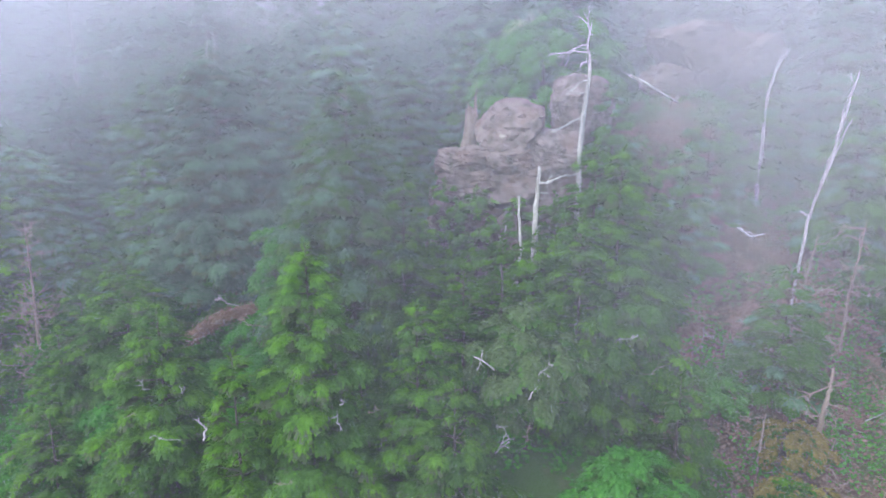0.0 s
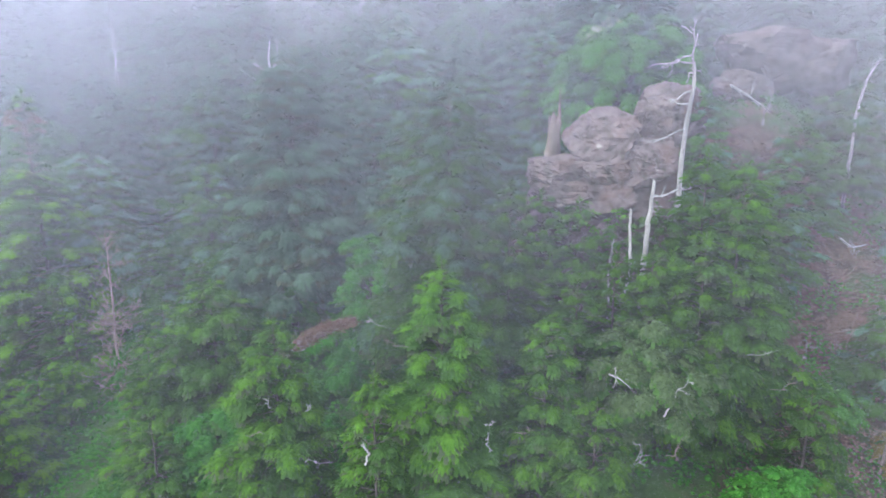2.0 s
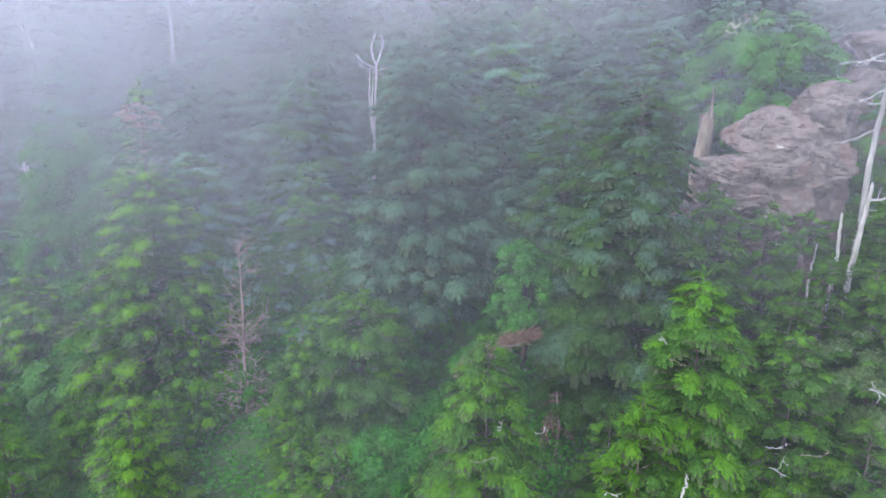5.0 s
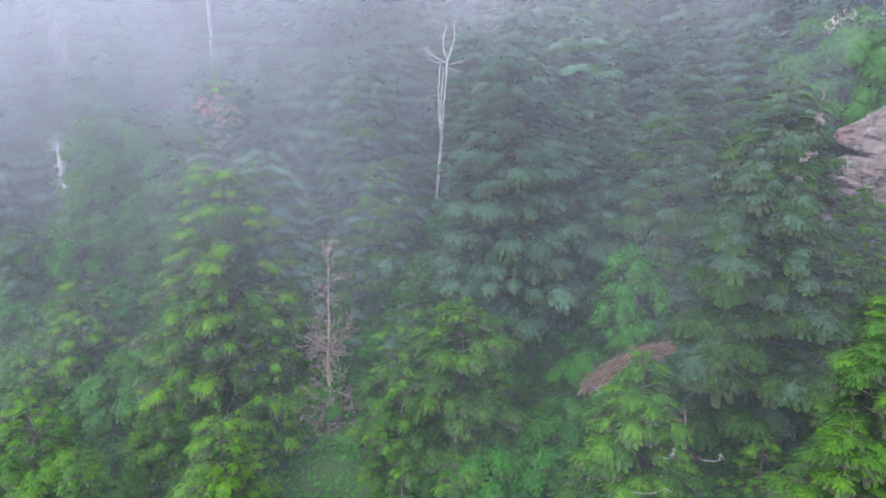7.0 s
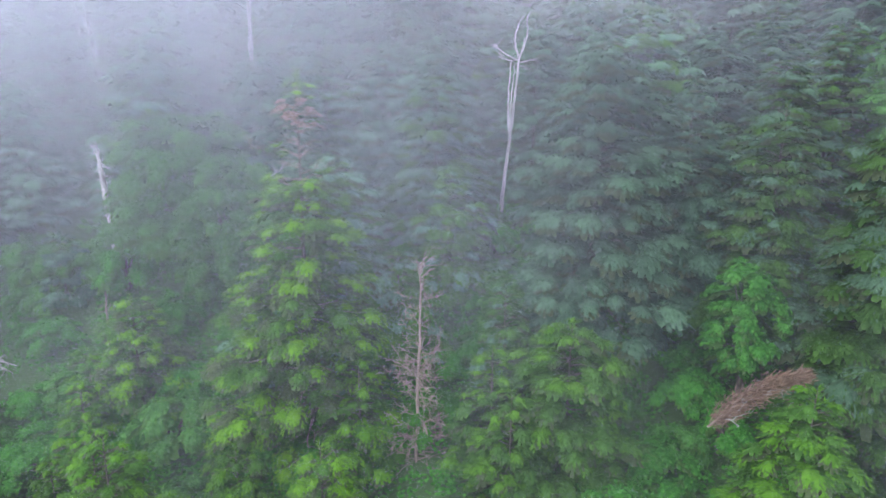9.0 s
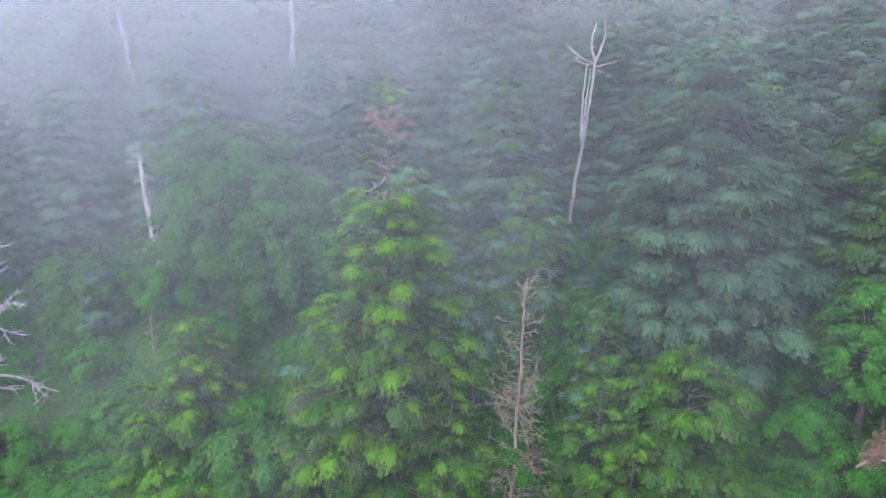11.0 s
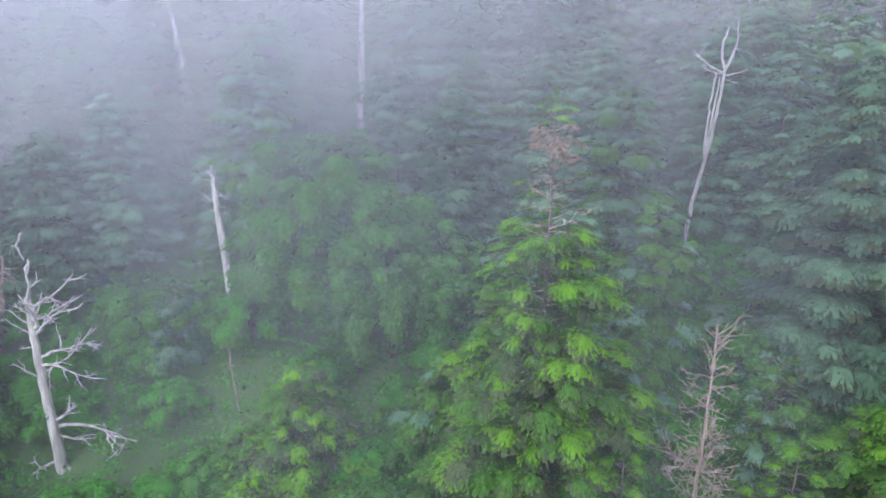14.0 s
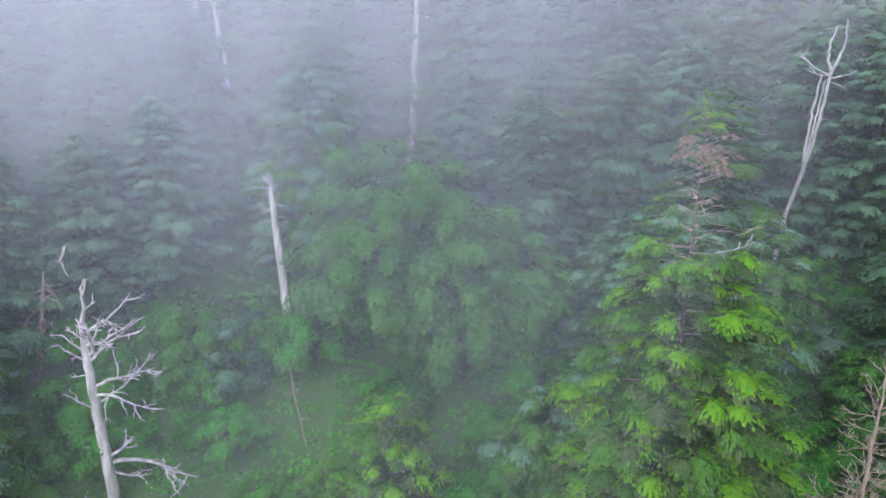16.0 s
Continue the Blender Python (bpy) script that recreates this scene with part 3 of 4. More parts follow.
# top x, y, z; crown radius, depth; seed
BROADS = (
    (3.5, 28.0, 18.6, 3.5, 6.5, 61, M_BROAD, "pale green broadleaved tree behind the rock"),
    (-29.0, 30.3, 14.2, 3.7, 8.5, 62, M_BROAD, "round dense green broadleaved tree"),
    (-26.2, 28.6, 12.2, 2.5, 6.6, 63, M_BROAD, "smaller round green broadleaved tree"),
    (-24.3, 28.6, 11.0, 1.8, 6.0, 64, M_BROAD, "light green broadleaved tree beside a bigger one"),
    (2.8, 16.3, 8.3, 1.9, 3.6, 65, M_DULL, "low dull green tree with bleached twigs"),
    (-6.9, 21.5, 9.8, 1.2, 4.4, 66, M_BUSH, "light green broadleaved sapling"),
    (-13.9, 25.0, 8.4, 1.6, 4.0, 68, M_BROAD, "shaded leafy tree among firs"),
    (5.2, 12.6, 6.2, 1.5, 3.2, 69, M_BUSH, "bright leafy bush on the lower slope"),
    (10.2, 16.1, 5.3, 1.1, 1.5, 70, M_YELLOW, "low yellowing shrub on the open slope"),
    (8.2, 17.4, 6.3, 1.2, 1.5, 71, M_BROAD, "low green shrub on the open slope"),
    (9.6, 14.4, 4.5, 1.0, 1.4, 72, M_YELLOW, "low yellowing shrub on the open slope"),
)
for x, y, z, r, depth, seed, mat, label in BROADS:
    g = ground_height(x, y)
    plant("broadleaf_tree", broad_meshes(seed, z - g, r, min(depth, z - g), clumps=int(40 + 30 * r), leaf=0.145 if y > 20 else 0.11, mat=mat), (x, y, g), label, "tree", "broadleaved trees")

# cream flower spikes at the top of the tree behind the rock
M_BLOOM = leaf_material("cream_flowers", ((0.15, (0.26, 0.30, 0.17)), (0.55, (0.36, 0.39, 0.26)), (0.9, (0.48, 0.50, 0.38))), 0.3)
bloom_tree = next(o for o in bpy.data.objects if o.get("label", "").startswith("pale green broadleaved tree behind"))
rng = np.random.default_rng(77)
for x, y, z in ((3.0, 28.0, 18.25), (2.75, 28.0, 18.1), (2.2, 27.6, 17.8), (1.85, 27.5, 17.5), (3.3, 28.1, 18.4), (2.4, 27.8, 17.95)):
    m = 22
    at = np.array((x, y, z)) - np.array(bloom_tree.location) + rng.normal(0, 0.08, 3)
    v, f = blades(at + rng.normal(0, 1, (m, 3)) * (0.13, 0.13, 0.11), rng.normal(0, 0.5, (m, 3)) + [0, 0, 1.0], rng.normal(0, 1, (m, 3)), rng.uniform(0.07, 0.15, m), rng.uniform(0.012, 0.024, m))
    tagged(part("flower_spike", mesh_of("flower_spike", v, f, [M_BLOOM]), bloom_tree, "cream flower spike"), kind="stuff")

# the forest further up the slope and to both sides
FAR_FIRS = [fir_meshes(80 + k, 9.5, 3.4, clear=0.08, young=0.75, fine=0, slim=0.6, tier=0.68, pad=1.15, droop=0.28, mats=FIR_DARK if k % 3 else FIR_MIXED) for k in range(6)]
MID_FIRS = [fir_meshes(100 + k, 9.0, 3.2, clear=0.08, young=0.75, fine=1, slim=0.6, tier=0.68, pad=1.15, droop=0.28, mats=FIR_DARK if k % 2 else FIR_MIXED) for k in range(4)]
FAR_BROAD = [broad_meshes(90 + k, 8.0, 2.7, 7.2, clumps=90, leaf=0.22) for k in range(2)]
HILL_FIRS = ((-23.2, 34.2), (-19.8, 33.2), (-22.0, 38.0), (-17.5, 37.0), (-24.8, 41.5), (-20.0, 42.5), (-32.0, 36.2), (-34.5, 40.0), (-31.0, 42.8), (-38.0, 36.5), (-28.2, 43.5), (-15.5, 41.0), (-41.5, 40.5), (-26.0, 46.0), (-30.8, 40.3), (-26.2, 40.6), (-33.5, 45.5), (-29.5, 47.0), (-22.8, 45.0), (-37.0, 43.5), (-45.0, 37.0), (-44.0, 43.0))
for k, (x, y) in enumerate(HILL_FIRS):
    plant("fir_tree", (MID_FIRS if y < 38 else FAR_FIRS)[k % 4], (x, y, ground_height(x, y)), "blue-green fir in the misty forest", "fir", "firs of the misty forest", 1.3 * k, 0.84 + 0.05 * (k % 4))
taken = [(x, y, 2.4) for x, y in HILL_FIRS] + [(q[0], q[1], q[3]) for q in FIRS] + [(q[0], q[1], q[3]) for q in BROADS]
GLADES = ((-37.0, -29.5, 0, 33.5), (-41, -35, 0, 31), (-30.2, -26.4, 31.2, 38.6), (-17.0, -11.5, 0, 32.5), (-3, 6.2, 0, 27.5), (6, 8.5, 0, 22.8), (8.5, 13.8, 0, 26.6), (7.0, 15.0, 26.0, 34), (-13, -8, 0, 23.4), (-32, -21.5, 0, 31.5), (-21.5, -15, 0, 24))
rnd = random.Random(5)
made = 0
for _ in range(9000):
    if made >= 190:
        break
    x, y = rnd.uniform(-62, 30), 22.5 + 28 * rnd.random() ** 1.3
    if any(a < x < b and c < y < d for a, b, c, d in GLADES):
        continue
    near = 1.25 if y < 45 else 1.6
    if any((x - a) ** 2 + (y - b) ** 2 < (near + 0.35 * c) ** 2 for a, b, c in taken):
        continue
    taken.append((x, y, 2.4))
    made += 1
    g = ground_height(x, y)
    low = 0.62 if y < 30 else 0.72
    if y < 36 or rnd.random() < 0.75:
        plant("fir_tree", rnd.choice(MID_FIRS if y < 30 else FAR_FIRS), (x, y, g), "blue-green fir in the misty forest", "fir", "firs of the misty forest", rnd.uniform(0, 6.3), rnd.uniform(low, low + 0.33))
    else:
        plant("broadleaf_tree", rnd.choice(FAR_BROAD), (x, y, g), "green broadleaved tree in the misty forest", "tree", "broadleaved trees of the misty forest", rnd.uniform(0, 6.3), rnd.uniform(low, low + 0.28))
for k in range(26):
    x, y = -58 + 3.4 * k + rnd.uniform(-1, 1), rnd.uniform(45.5, 49.5)
    plant("fir_tree", FAR_FIRS[k % 6], (x, y, ground_height(x, y)), "blue-green fir in the misty forest", "fir", "firs of the misty forest", rnd.uniform(0, 6.3), rnd.uniform(0.75, 1.05))
# small firs low on the slope
YOUNG_FIRS = [fir_meshes(120 + k, 4.6, 1.7, clear=0.03, young=0.5, fine=1, mats=FIR_BRIGHT) for k in range(3)]
made = 0
for _ in range(3000):
    if made >= 28:
        break
    x, y = rnd.uniform(-42, 6), rnd.uniform(15.5, 23)
    g = ground_height(x, y)
    if -19.3 < x < -15.8 or -13 < x < -5.5 and y > 16.5 or (x < -30 and y > 21) or (x > -2 and y > 16.5):
        continue
    if any((x - a) ** 2 + (y - b) ** 2 < (1.0 + 0.4 * c) ** 2 for a, b, c in taken):
        continue
    taken.append((x, y, 1.4))
    made += 1
    plant("fir_tree", rnd.choice(YOUNG_FIRS), (x, y, g), "small green fir in the undergrowth", "fir", "small firs low on the slope", rnd.uniform(0, 6.3), rnd.uniform(0.6, 1.0))


# leafy shrubs on the slope between the trees
SHRUBS = [broad_meshes(140 + k, 1.7, 1.05 + 0.1 * k, 1.6, leaf=0.11, clumps=18, cover=1.1, mat=M_BUSH if k < 3 else M_BROAD) for k in range(4)]
made = 0
for _ in range(4000):
    if made >= 120:
        break
    x, y = rnd.uniform(-44, -7.5), rnd.uniform(15.0, 31)
    if -19.4 < x < -15.6 and y < 21.6 or -33.6 < x < -30.2 and 25.4 < y < 29.6 or -38.6 < x < -36.0 and 23.6 < y < 26.2:
        continue
    if any((x - a) ** 2 + (y - b) ** 2 < (0.45 + 0.16 * c) ** 2 for a, b, c in taken):
        continue
    taken.append((x, y, 3.2))
    made += 1
    k = made % 4
    plant("shrub", SHRUBS[k], (x, y, ground_height(x, y) - 0.1), "bright green leafy shrub on the slope" if k < 3 else "dark green leafy shrub on the slope", "shrub", "shrubs between the trees", rnd.uniform(0, 6.3), rnd.uniform(0.6, 1.25))


# ---- dead trees ----
def crooked(rng, start, way, length, steps=6, kink=0.25, lift=0.0):
    """A crooked polyline, for a branch."""
    p, d, out = np.asarray(start, float), unit(np.asarray(way, float)), [np.asarray(start, float)]
    for _ in range(steps):
        d = unit(d + rng.normal(0, kink, 3) + [0, 0, lift])
        p = p + d * length / steps
        out.append(p)
    return np.array(out)


def branch_mesh(rng, way, length, r, twigs=4, lift=0.0, mat=None, kink=0.22):
    main = crooked(rng, (0, 0, 0), way, length, 7, kink, lift)
    thin = 0.0065
    chunks = [tube(main, np.maximum(np.linspace(r * 1.25, r * 0.3, len(main)), thin), 6)]
    for _ in range(twigs):
        k = rng.integers(2, len(main) - 1)
        d = unit(main[k] - main[k - 1]) + rng.normal(0, 0.55, 3) + [0, 0, lift * 1.5]
        sub = crooked(rng, main[k], d, length * rng.uniform(0.2, 0.5), 5, kink * 1.2, lift)
        chunks.append(tube(sub, np.maximum(np.linspace(r * 0.65, r * 0.2, len(sub)), thin), 5))
        for _ in range(2):
            j = rng.integers(1, len(sub) - 1)
            tw = crooked(rng, sub[j], unit(sub[j] - sub[j - 1]) + rng.normal(0, 0.6, 3), length * rng.uniform(0.08, 0.2), 4, kink * 1.2, lift)
            chunks.append(tube(tw, np.maximum(np.linspace(r * 0.35, r * 0.15, len(tw)), thin * 0.8), 4))
    return mesh_of("branch", *joined(chunks), [mat or M_DEAD], smooth=True)


def trunk_mesh(rng, points, radii, mat, jag=0.0, sides=9):
    """A stem along a polyline, with hollows and ridges; jag: the height of splinters at a broken top."""
    pts = np.asarray(points, float)
    k = np.linspace(0, 1, 22)
    seg = np.linspace(0, 1, len(pts))
    fine = np.stack([np.interp(k, seg, pts[:, n]) for n in range(3)], 1)
    fine[1:-1, :2] += rng.normal(0, 0.012, (20, 2))
    rr = np.interp(k, np.linspace(0, 1, len(radii)), radii)
    v, f = tube(fine, rr, sides)
    v = v.reshape(len(k), sides, 3)
    v += (v - fine[:, None]) * rng.normal(0, 0.10, (1, sides, 1)) + (v - fine[:, None]) * rng.normal(0, 0.025, (len(k), sides, 1))
    if jag:
        v[-1, :, 2] += rng.uniform(-0.2, 1.0, sides) * jag
        v[-2, :, 2] += rng.uniform(-0.3, 0.3, sides) * jag
    return mesh_of("trunk", v.reshape(-1, 3), f, [mat], smooth=True)


def snag(name, label, points, radii, branches, seed, mat=None, jag=0.0, stems=(), kink=0.22, sunk=0.6):
    """A dead standing tree. points: its stem in the world, from the ground up. branches: (share of the height, azimuth, elevation, length, radius, twigs, lift)."""
    rng = np.random.default_rng(seed)
    mat = mat or M_DEAD
    base = np.array(points[0], float)
    pts = np.asarray(points, float) - base
    root = thing(name, base, label, "dead tree", "dead trees")
    below = pts.copy()
    below[0] = below[0] - [0, 0, sunk]
    part("trunk", trunk_mesh(rng, below, radii, mat, jag), root)
    for stem, rad in stems:
        part("side_stem", trunk_mesh(rng, np.asarray(stem, float) - base, rad, mat, jag * 0.5, 6), root)
    seg = np.linspace(0, 1, len(pts))
    for h, az, el, length, r, twigs, lift in branches:
        at = [np.interp(h, seg, pts[:, n]) for n in range(3)]
        a, e = radians(az), radians(el)
        way = (math.cos(a) * math.cos(e), math.sin(a) * math.cos(e), math.sin(e))
        part("branch", branch_mesh(rng, way, length, r, twigs, lift, mat, kink), root, m=Matrix.Translation(at))
    return root


def many(seed, count, lo, hi, length, r, twigs, up=(-20, 25), lift=0.0, az=(0, 360)):
    g = random.Random(seed)
    return [(g.uniform(lo, hi), g.uniform(*az), g.uniform(*up), length * g.uniform(0.45, 1.1), r * g.uniform(0.7, 1.2), twigs, lift) for _ in range(count)]


# bleached snag before the rock, with limbs to its left side
snag("dead_tree", "tall bleached dead tree with crooked limbs beside the rock",
     ((4.45, 20.9, 8.2), (4.5, 20.9, 11.0), (4.55, 20.95, 13.6), (4.75, 21.0, 15.4), (4.62, 21.05, 16.2), (4.72, 21.05, 16.9)), (0.11, 0.095, 0.08, 0.06, 0.04, 0.012),
     [(0.90, 150, 65, 0.9, 0.028, 1, 0.15), (0.88, 20, 55, 1.1, 0.026, 1, 0.2), (0.80, 175, 8, 1.5, 0.026, 3, 0.0), (0.74, 178, 25, 1.1, 0.026, 3, -0.1), (0.66, 182, -12, 1.2, 0.026, 2, 0.1),
      (0.56, 178, -4, 1.35, 0.025, 2, 0.05), (0.52, 176, 8, 0.9, 0.022, 1, 0.0), (0.42, 184, -8, 1.5, 0.028, 2, -0.02), (0.70, 10, 5, 0.4, 0.015, 0, 0.0)] + many(1, 12, 0.4, 0.9, 0.3, 0.012, 0), 101, kink=0.34)
# split stump at the rock's left shoulder
snag("dead_tree", "hollow grey splintered trunk at the rock's shoulder",
     ((0.1, 24.4, 9.0), (0.2, 24.5, 12.0), (0.4, 24.7, 13.6)), (0.36, 0.34, 0.26), [(0.55, 180, -5, 0.6, 0.025, 2, 0.0), (0.75, 190, 10, 0.4, 0.02, 1, 0.0)], 102, M_TWIG, jag=0.9,
     stems=((((0.55, 24.7, 12.5), (0.58, 24.75, 14.2), (0.6, 24.8, 14.95)), (0.13, 0.09, 0.02)),))
# paired stems below the rock
snag("dead_tree", "grey broken dead tree below the rock",
     ((2.9, 18.7, 6.6), (2.93, 18.6, 9.5), (2.95, 18.45, 11.0), (3.02, 18.4, 12.2)), (0.095, 0.085, 0.07, 0.045),
     [(0.90, 5, 5, 1.0, 0.028, 3, -0.02), (0.88, -20, -15, 0.8, 0.02, 1, 0.0), (0.52, 10, 15, 0.25, 0.04, 0, 0.0), (0.55, 190, 20, 0.2, 0.03, 0, 0.0)] + many(2, 4, 0.2, 0.8, 0.5, 0.014, 1), 103, jag=0.15,
     stems=((((2.3, 18.7, 7.2), (2.5, 18.65, 9.5), (2.42, 18.6, 11.3)), (0.065, 0.055, 0.035)), (((1.95, 18.9, 7.4), (1.9, 18.9, 9.2), (2.0, 18.9, 10.3)), (0.045, 0.035, 0.015))))
# forked snag further up
snag("dead_tree", "pale leaning forked dead tree in the forest",
     ((-14.3, 31.0, 8.0), (-14.05, 30.7, 11.5), (-13.85, 30.1, 14.2), (-13.66, 30.0, 16.7)), (0.085, 0.075, 0.06, 0.05),
     [(0.97, 176, 3, 1.4, 0.024, 4, 0.0), (0.97, 190, -4, 1.0, 0.020, 3, 0.0), (0.955, -2, -3, 1.2, 0.022, 1, 0.0), (0.94, 5, -14, 0.6, 0.016, 3, 0.0)] + many(3, 7, 0.45, 0.9, 0.28, 0.014, 0), 104, kink=0.14,
     stems=((((-14.0, 30.25, 13.4), (-14.08, 30.1, 14.8), (-14.02, 30.0, 16.5)), (0.05, 0.045, 0.03)), (((-13.96, 30.2, 13.6), (-13.95, 30.05, 14.8), (-13.85, 30.0, 16.3)), (0.04, 0.03, 0.02)),
            (((-13.68, 30.0, 16.6), (-13.86, 30.0, 17.0), (-13.88, 30.0, 17.5), (-13.72, 30.0, 18.05)), (0.05, 0.045, 0.03, 0.015)),
            (((-13.66, 30.0, 16.6), (-13.44, 30.0, 17.25), (-13.36, 30.0, 17.5), (-13.40, 30.0, 18.3)), (0.055, 0.05, 0.035, 0.015))))
# brown spindle with curled twigs
snag("dead_tree", "dead fir pole thick with curled grey-brown twigs",
     ((-17.65, 20.9, 2.3), (-17.58, 20.9, 4.6), (-17.5, 20.95, 7.0), (-17.48, 21.0, 9.7)), (0.065, 0.055, 0.042, 0.015),
     many(4, 70, 0.06, 0.55, 1.3, 0.010, 6, (-25, 25), 0.03) + many(16, 46, 0.50, 0.88, 0.85, 0.009, 4, (-10, 35), 0.02) + many(5, 14, 0.86, 0.99, 0.85, 0.012, 2, (30, 65), 0.0), 105, M_TWIG, kink=0.15)
# bleached pole with short pegs
snag("dead_tree", "bleached pointed pole with short pegs of limbs",
     ((-32.95, 30.9, 5.4), (-33.0, 30.95, 7.5), (-33.3, 31.1, 10.4), (-33.5, 31.25, 12.0), (-33.52, 31.25, 12.75)), (0.20, 0.19, 0.15, 0.10, 0.015),
     [(0.62, 180, -3, 0.95, 0.022, 2, 0.0), (0.60, 0, 0, 0.55, 0.02, 1, 0.0), (0.5, 185, -8, 0.6, 0.018, 1, 0.0)] + many(6, 22, 0.50, 0.95, 0.75, 0.016, 1, (-12, 12)), 106)
# tall bare trunk above the round tree
snag("dead_tree", "tall bare white dead trunk rising out of the forest",
     ((-28.6, 38.7, 12.0), (-28.35, 38.6, 14.5), (-28.2, 38.5, 19.0), (-28.1, 38.5, 24.5)), (0.15, 0.14, 0.12, 0.04),
     [(0.56, 178, 5, 1.2, 0.025, 2, 0.0), (0.75, 180, 3, 1.3, 0.025, 2, 0.0)] + many(7, 12, 0.25, 0.95, 0.5, 0.018, 1), 107)
# far pair in the thick of the mist
snag("dead_tree", "slim leaning dead trunk in dense mist", ((-37.0, 38.2, 15.0), (-37.3, 38.2, 18.0), (-37.9, 38.2, 22.5)), (0.14, 0.12, 0.03), many(8, 6, 0.4, 0.95, 0.5, 0.018, 1), 108)
snag("dead_tree", "slim upright dead trunk in dense mist", ((-38.6, 39.2, 14.5), (-38.6, 39.2, 18.6), (-38.7, 39.2, 22.0)), (0.14, 0.12, 0.03), many(9, 6, 0.4, 0.95, 0.5, 0.018, 1), 109)
snag("dead_tree", "short broken dead trunk in dense mist", ((-35.9, 40.5, 13.5), (-35.9, 40.5, 16.5), (-35.8, 40.5, 18.6)), (0.16, 0.14, 0.09), many(19, 5, 0.5, 0.95, 0.4, 0.016, 1), 119, M_TWIG, jag=0.3)
# white tree with antler-like limbs
snag("dead_tree", "bleached dead tree with antler-like upswept limbs",
     ((-37.15, 25.4, 2.4), (-37.35, 25.5, 4.6), (-37.65, 25.7, 7.0), (-37.75, 25.8, 8.75)), (0.21, 0.17, 0.14, 0.10),
     [(0.98, 70, 70, 1.38, 0.06, 4, 0.1), (0.93, 20, 35, 1.80, 0.05, 4, 0.08), (0.88, 5, 30, 1.80, 0.05, 5, 0.06), (0.82, -8, 22, 2.04, 0.055, 6, 0.05), (0.78, 12, 15, 1.92, 0.05, 5, 0.05),
      (0.64, 0, 20, 1.92, 0.045, 6, 0.03), (0.60, -15, 8, 1.80, 0.045, 6, 0.0), (0.57, 10, 4, 1.56, 0.04, 4, 0.0), (0.33, 8, 25, 1.20, 0.05, 6, -0.05), (0.30, 15, 5, 2.76, 0.06, 7, -0.10), (0.26, 10, -8, 1.32, 0.04, 4, -0.1),
      (0.10, -5, -25, 1.20, 0.06, 2, -0.05), (0.85, 175, 15, 0.84, 0.03, 2, 0.0), (0.80, 180, 8, 0.96, 0.03, 3, 0.0), (0.92, 182, 25, 0.72, 0.03, 2, 0.0), (0.55, 185, 3, 1.08, 0.022, 3, 0.0), (0.34, 170, 15, 0.96, 0.03, 5, 0.0), (0.12, 190, -5, 1.20, 0.05, 6, -0.04), (0.70, 165, 10, 0.60, 0.025, 1, 0.0)], 110, jag=0.15, kink=0.20)
# trees at the right-hand edge of the outcrop
snag("dead_tree", "tall grey dead tree on the open slope", ((11.6, 20.2, 7.0), (11.8, 20.1, 10.4), (12.2, 20.0, 12.4), (12.75, 20.1, 15.2)), (0.04, 0.046, 0.034, 0.012),
     [(0.74, 10, 70, 1.6, 0.035, 1, 0.05), (0.9, 120, 60, 0.7, 0.02, 1, 0.05)] + many(10, 16, 0.3, 0.95, 0.45, 0.012, 1), 111,
     stems=((((12.05, 20.05, 11.6), (12.45, 20.1, 12.9), (12.72, 20.1, 13.7)), (0.035, 0.025, 0.012)),))
snag("dead_tree", "slim crooked dead treetop above dull green firs", ((11.75, 24.3, 9.0), (11.8, 24.3, 14.6), (12.0, 24.3, 15.6), (12.4, 24.3, 16.4)), (0.07, 0.05, 0.035, 0.01), many(18, 6, 0.7, 0.95, 0.4, 0.012, 1), 118)
snag("dead_tree", "dead fir with level bare limbs on the open slope", ((11.1, 19.1, 4.6), (11.3, 19.1, 7.6), (11.7, 19.1, 10.2)), (0.045, 0.04, 0.015),
     many(11, 20, 0.45, 0.95, 1.2, 0.018, 3, (-10, 15), 0.02) + [(0.42, 190, -10, 1.8, 0.035, 6, -0.05), (0.42, -10, -12, 1.5, 0.03, 5, -0.04), (0.35, 210, -20, 1.4, 0.035, 3, -0.03)], 112, M_TWIG)
snag("dead_tree", "weathered broken trunk with a pale torn scar", ((11.2, 16.6, 3.2), (11.25, 16.7, 5.2), (11.4, 16.75, 6.5)), (0.09, 0.075, 0.04),
     many(12, 16, 0.2, 0.95, 1.1, 0.02, 3, (-25, 25)), 113, M_TWIG, jag=0.3)
snag("dead_tree", "thin dead fir with level bare limbs", ((13.0, 19.6, 4.8), (13.1, 19.6, 8.0), (13.3, 19.6, 10.6)), (0.04, 0.035, 0.012), many(13, 24, 0.3, 0.97, 1.0, 0.015, 3, (-12, 12)), 114, M_TWIG)
snag("dead_tree", "short dead pole with bare twigs", ((9.3, 16.0, 3.6), (9.35, 16.0, 4.6), (9.4, 16.0, 5.6)), (0.05, 0.04, 0.01), many(14, 8, 0.2, 0.95, 0.7, 0.012, 2, (-10, 50)), 115, M_TWIG)
snag("dead_tree", "rotten red-brown stump in the undergrowth", ((-13.05, 26.1, 4.6), (-13.05, 26.1, 5.6), (-13.0, 26.1, 6.4)), (0.22, 0.20, 0.15), [], 116, M_RED, jag=0.35)
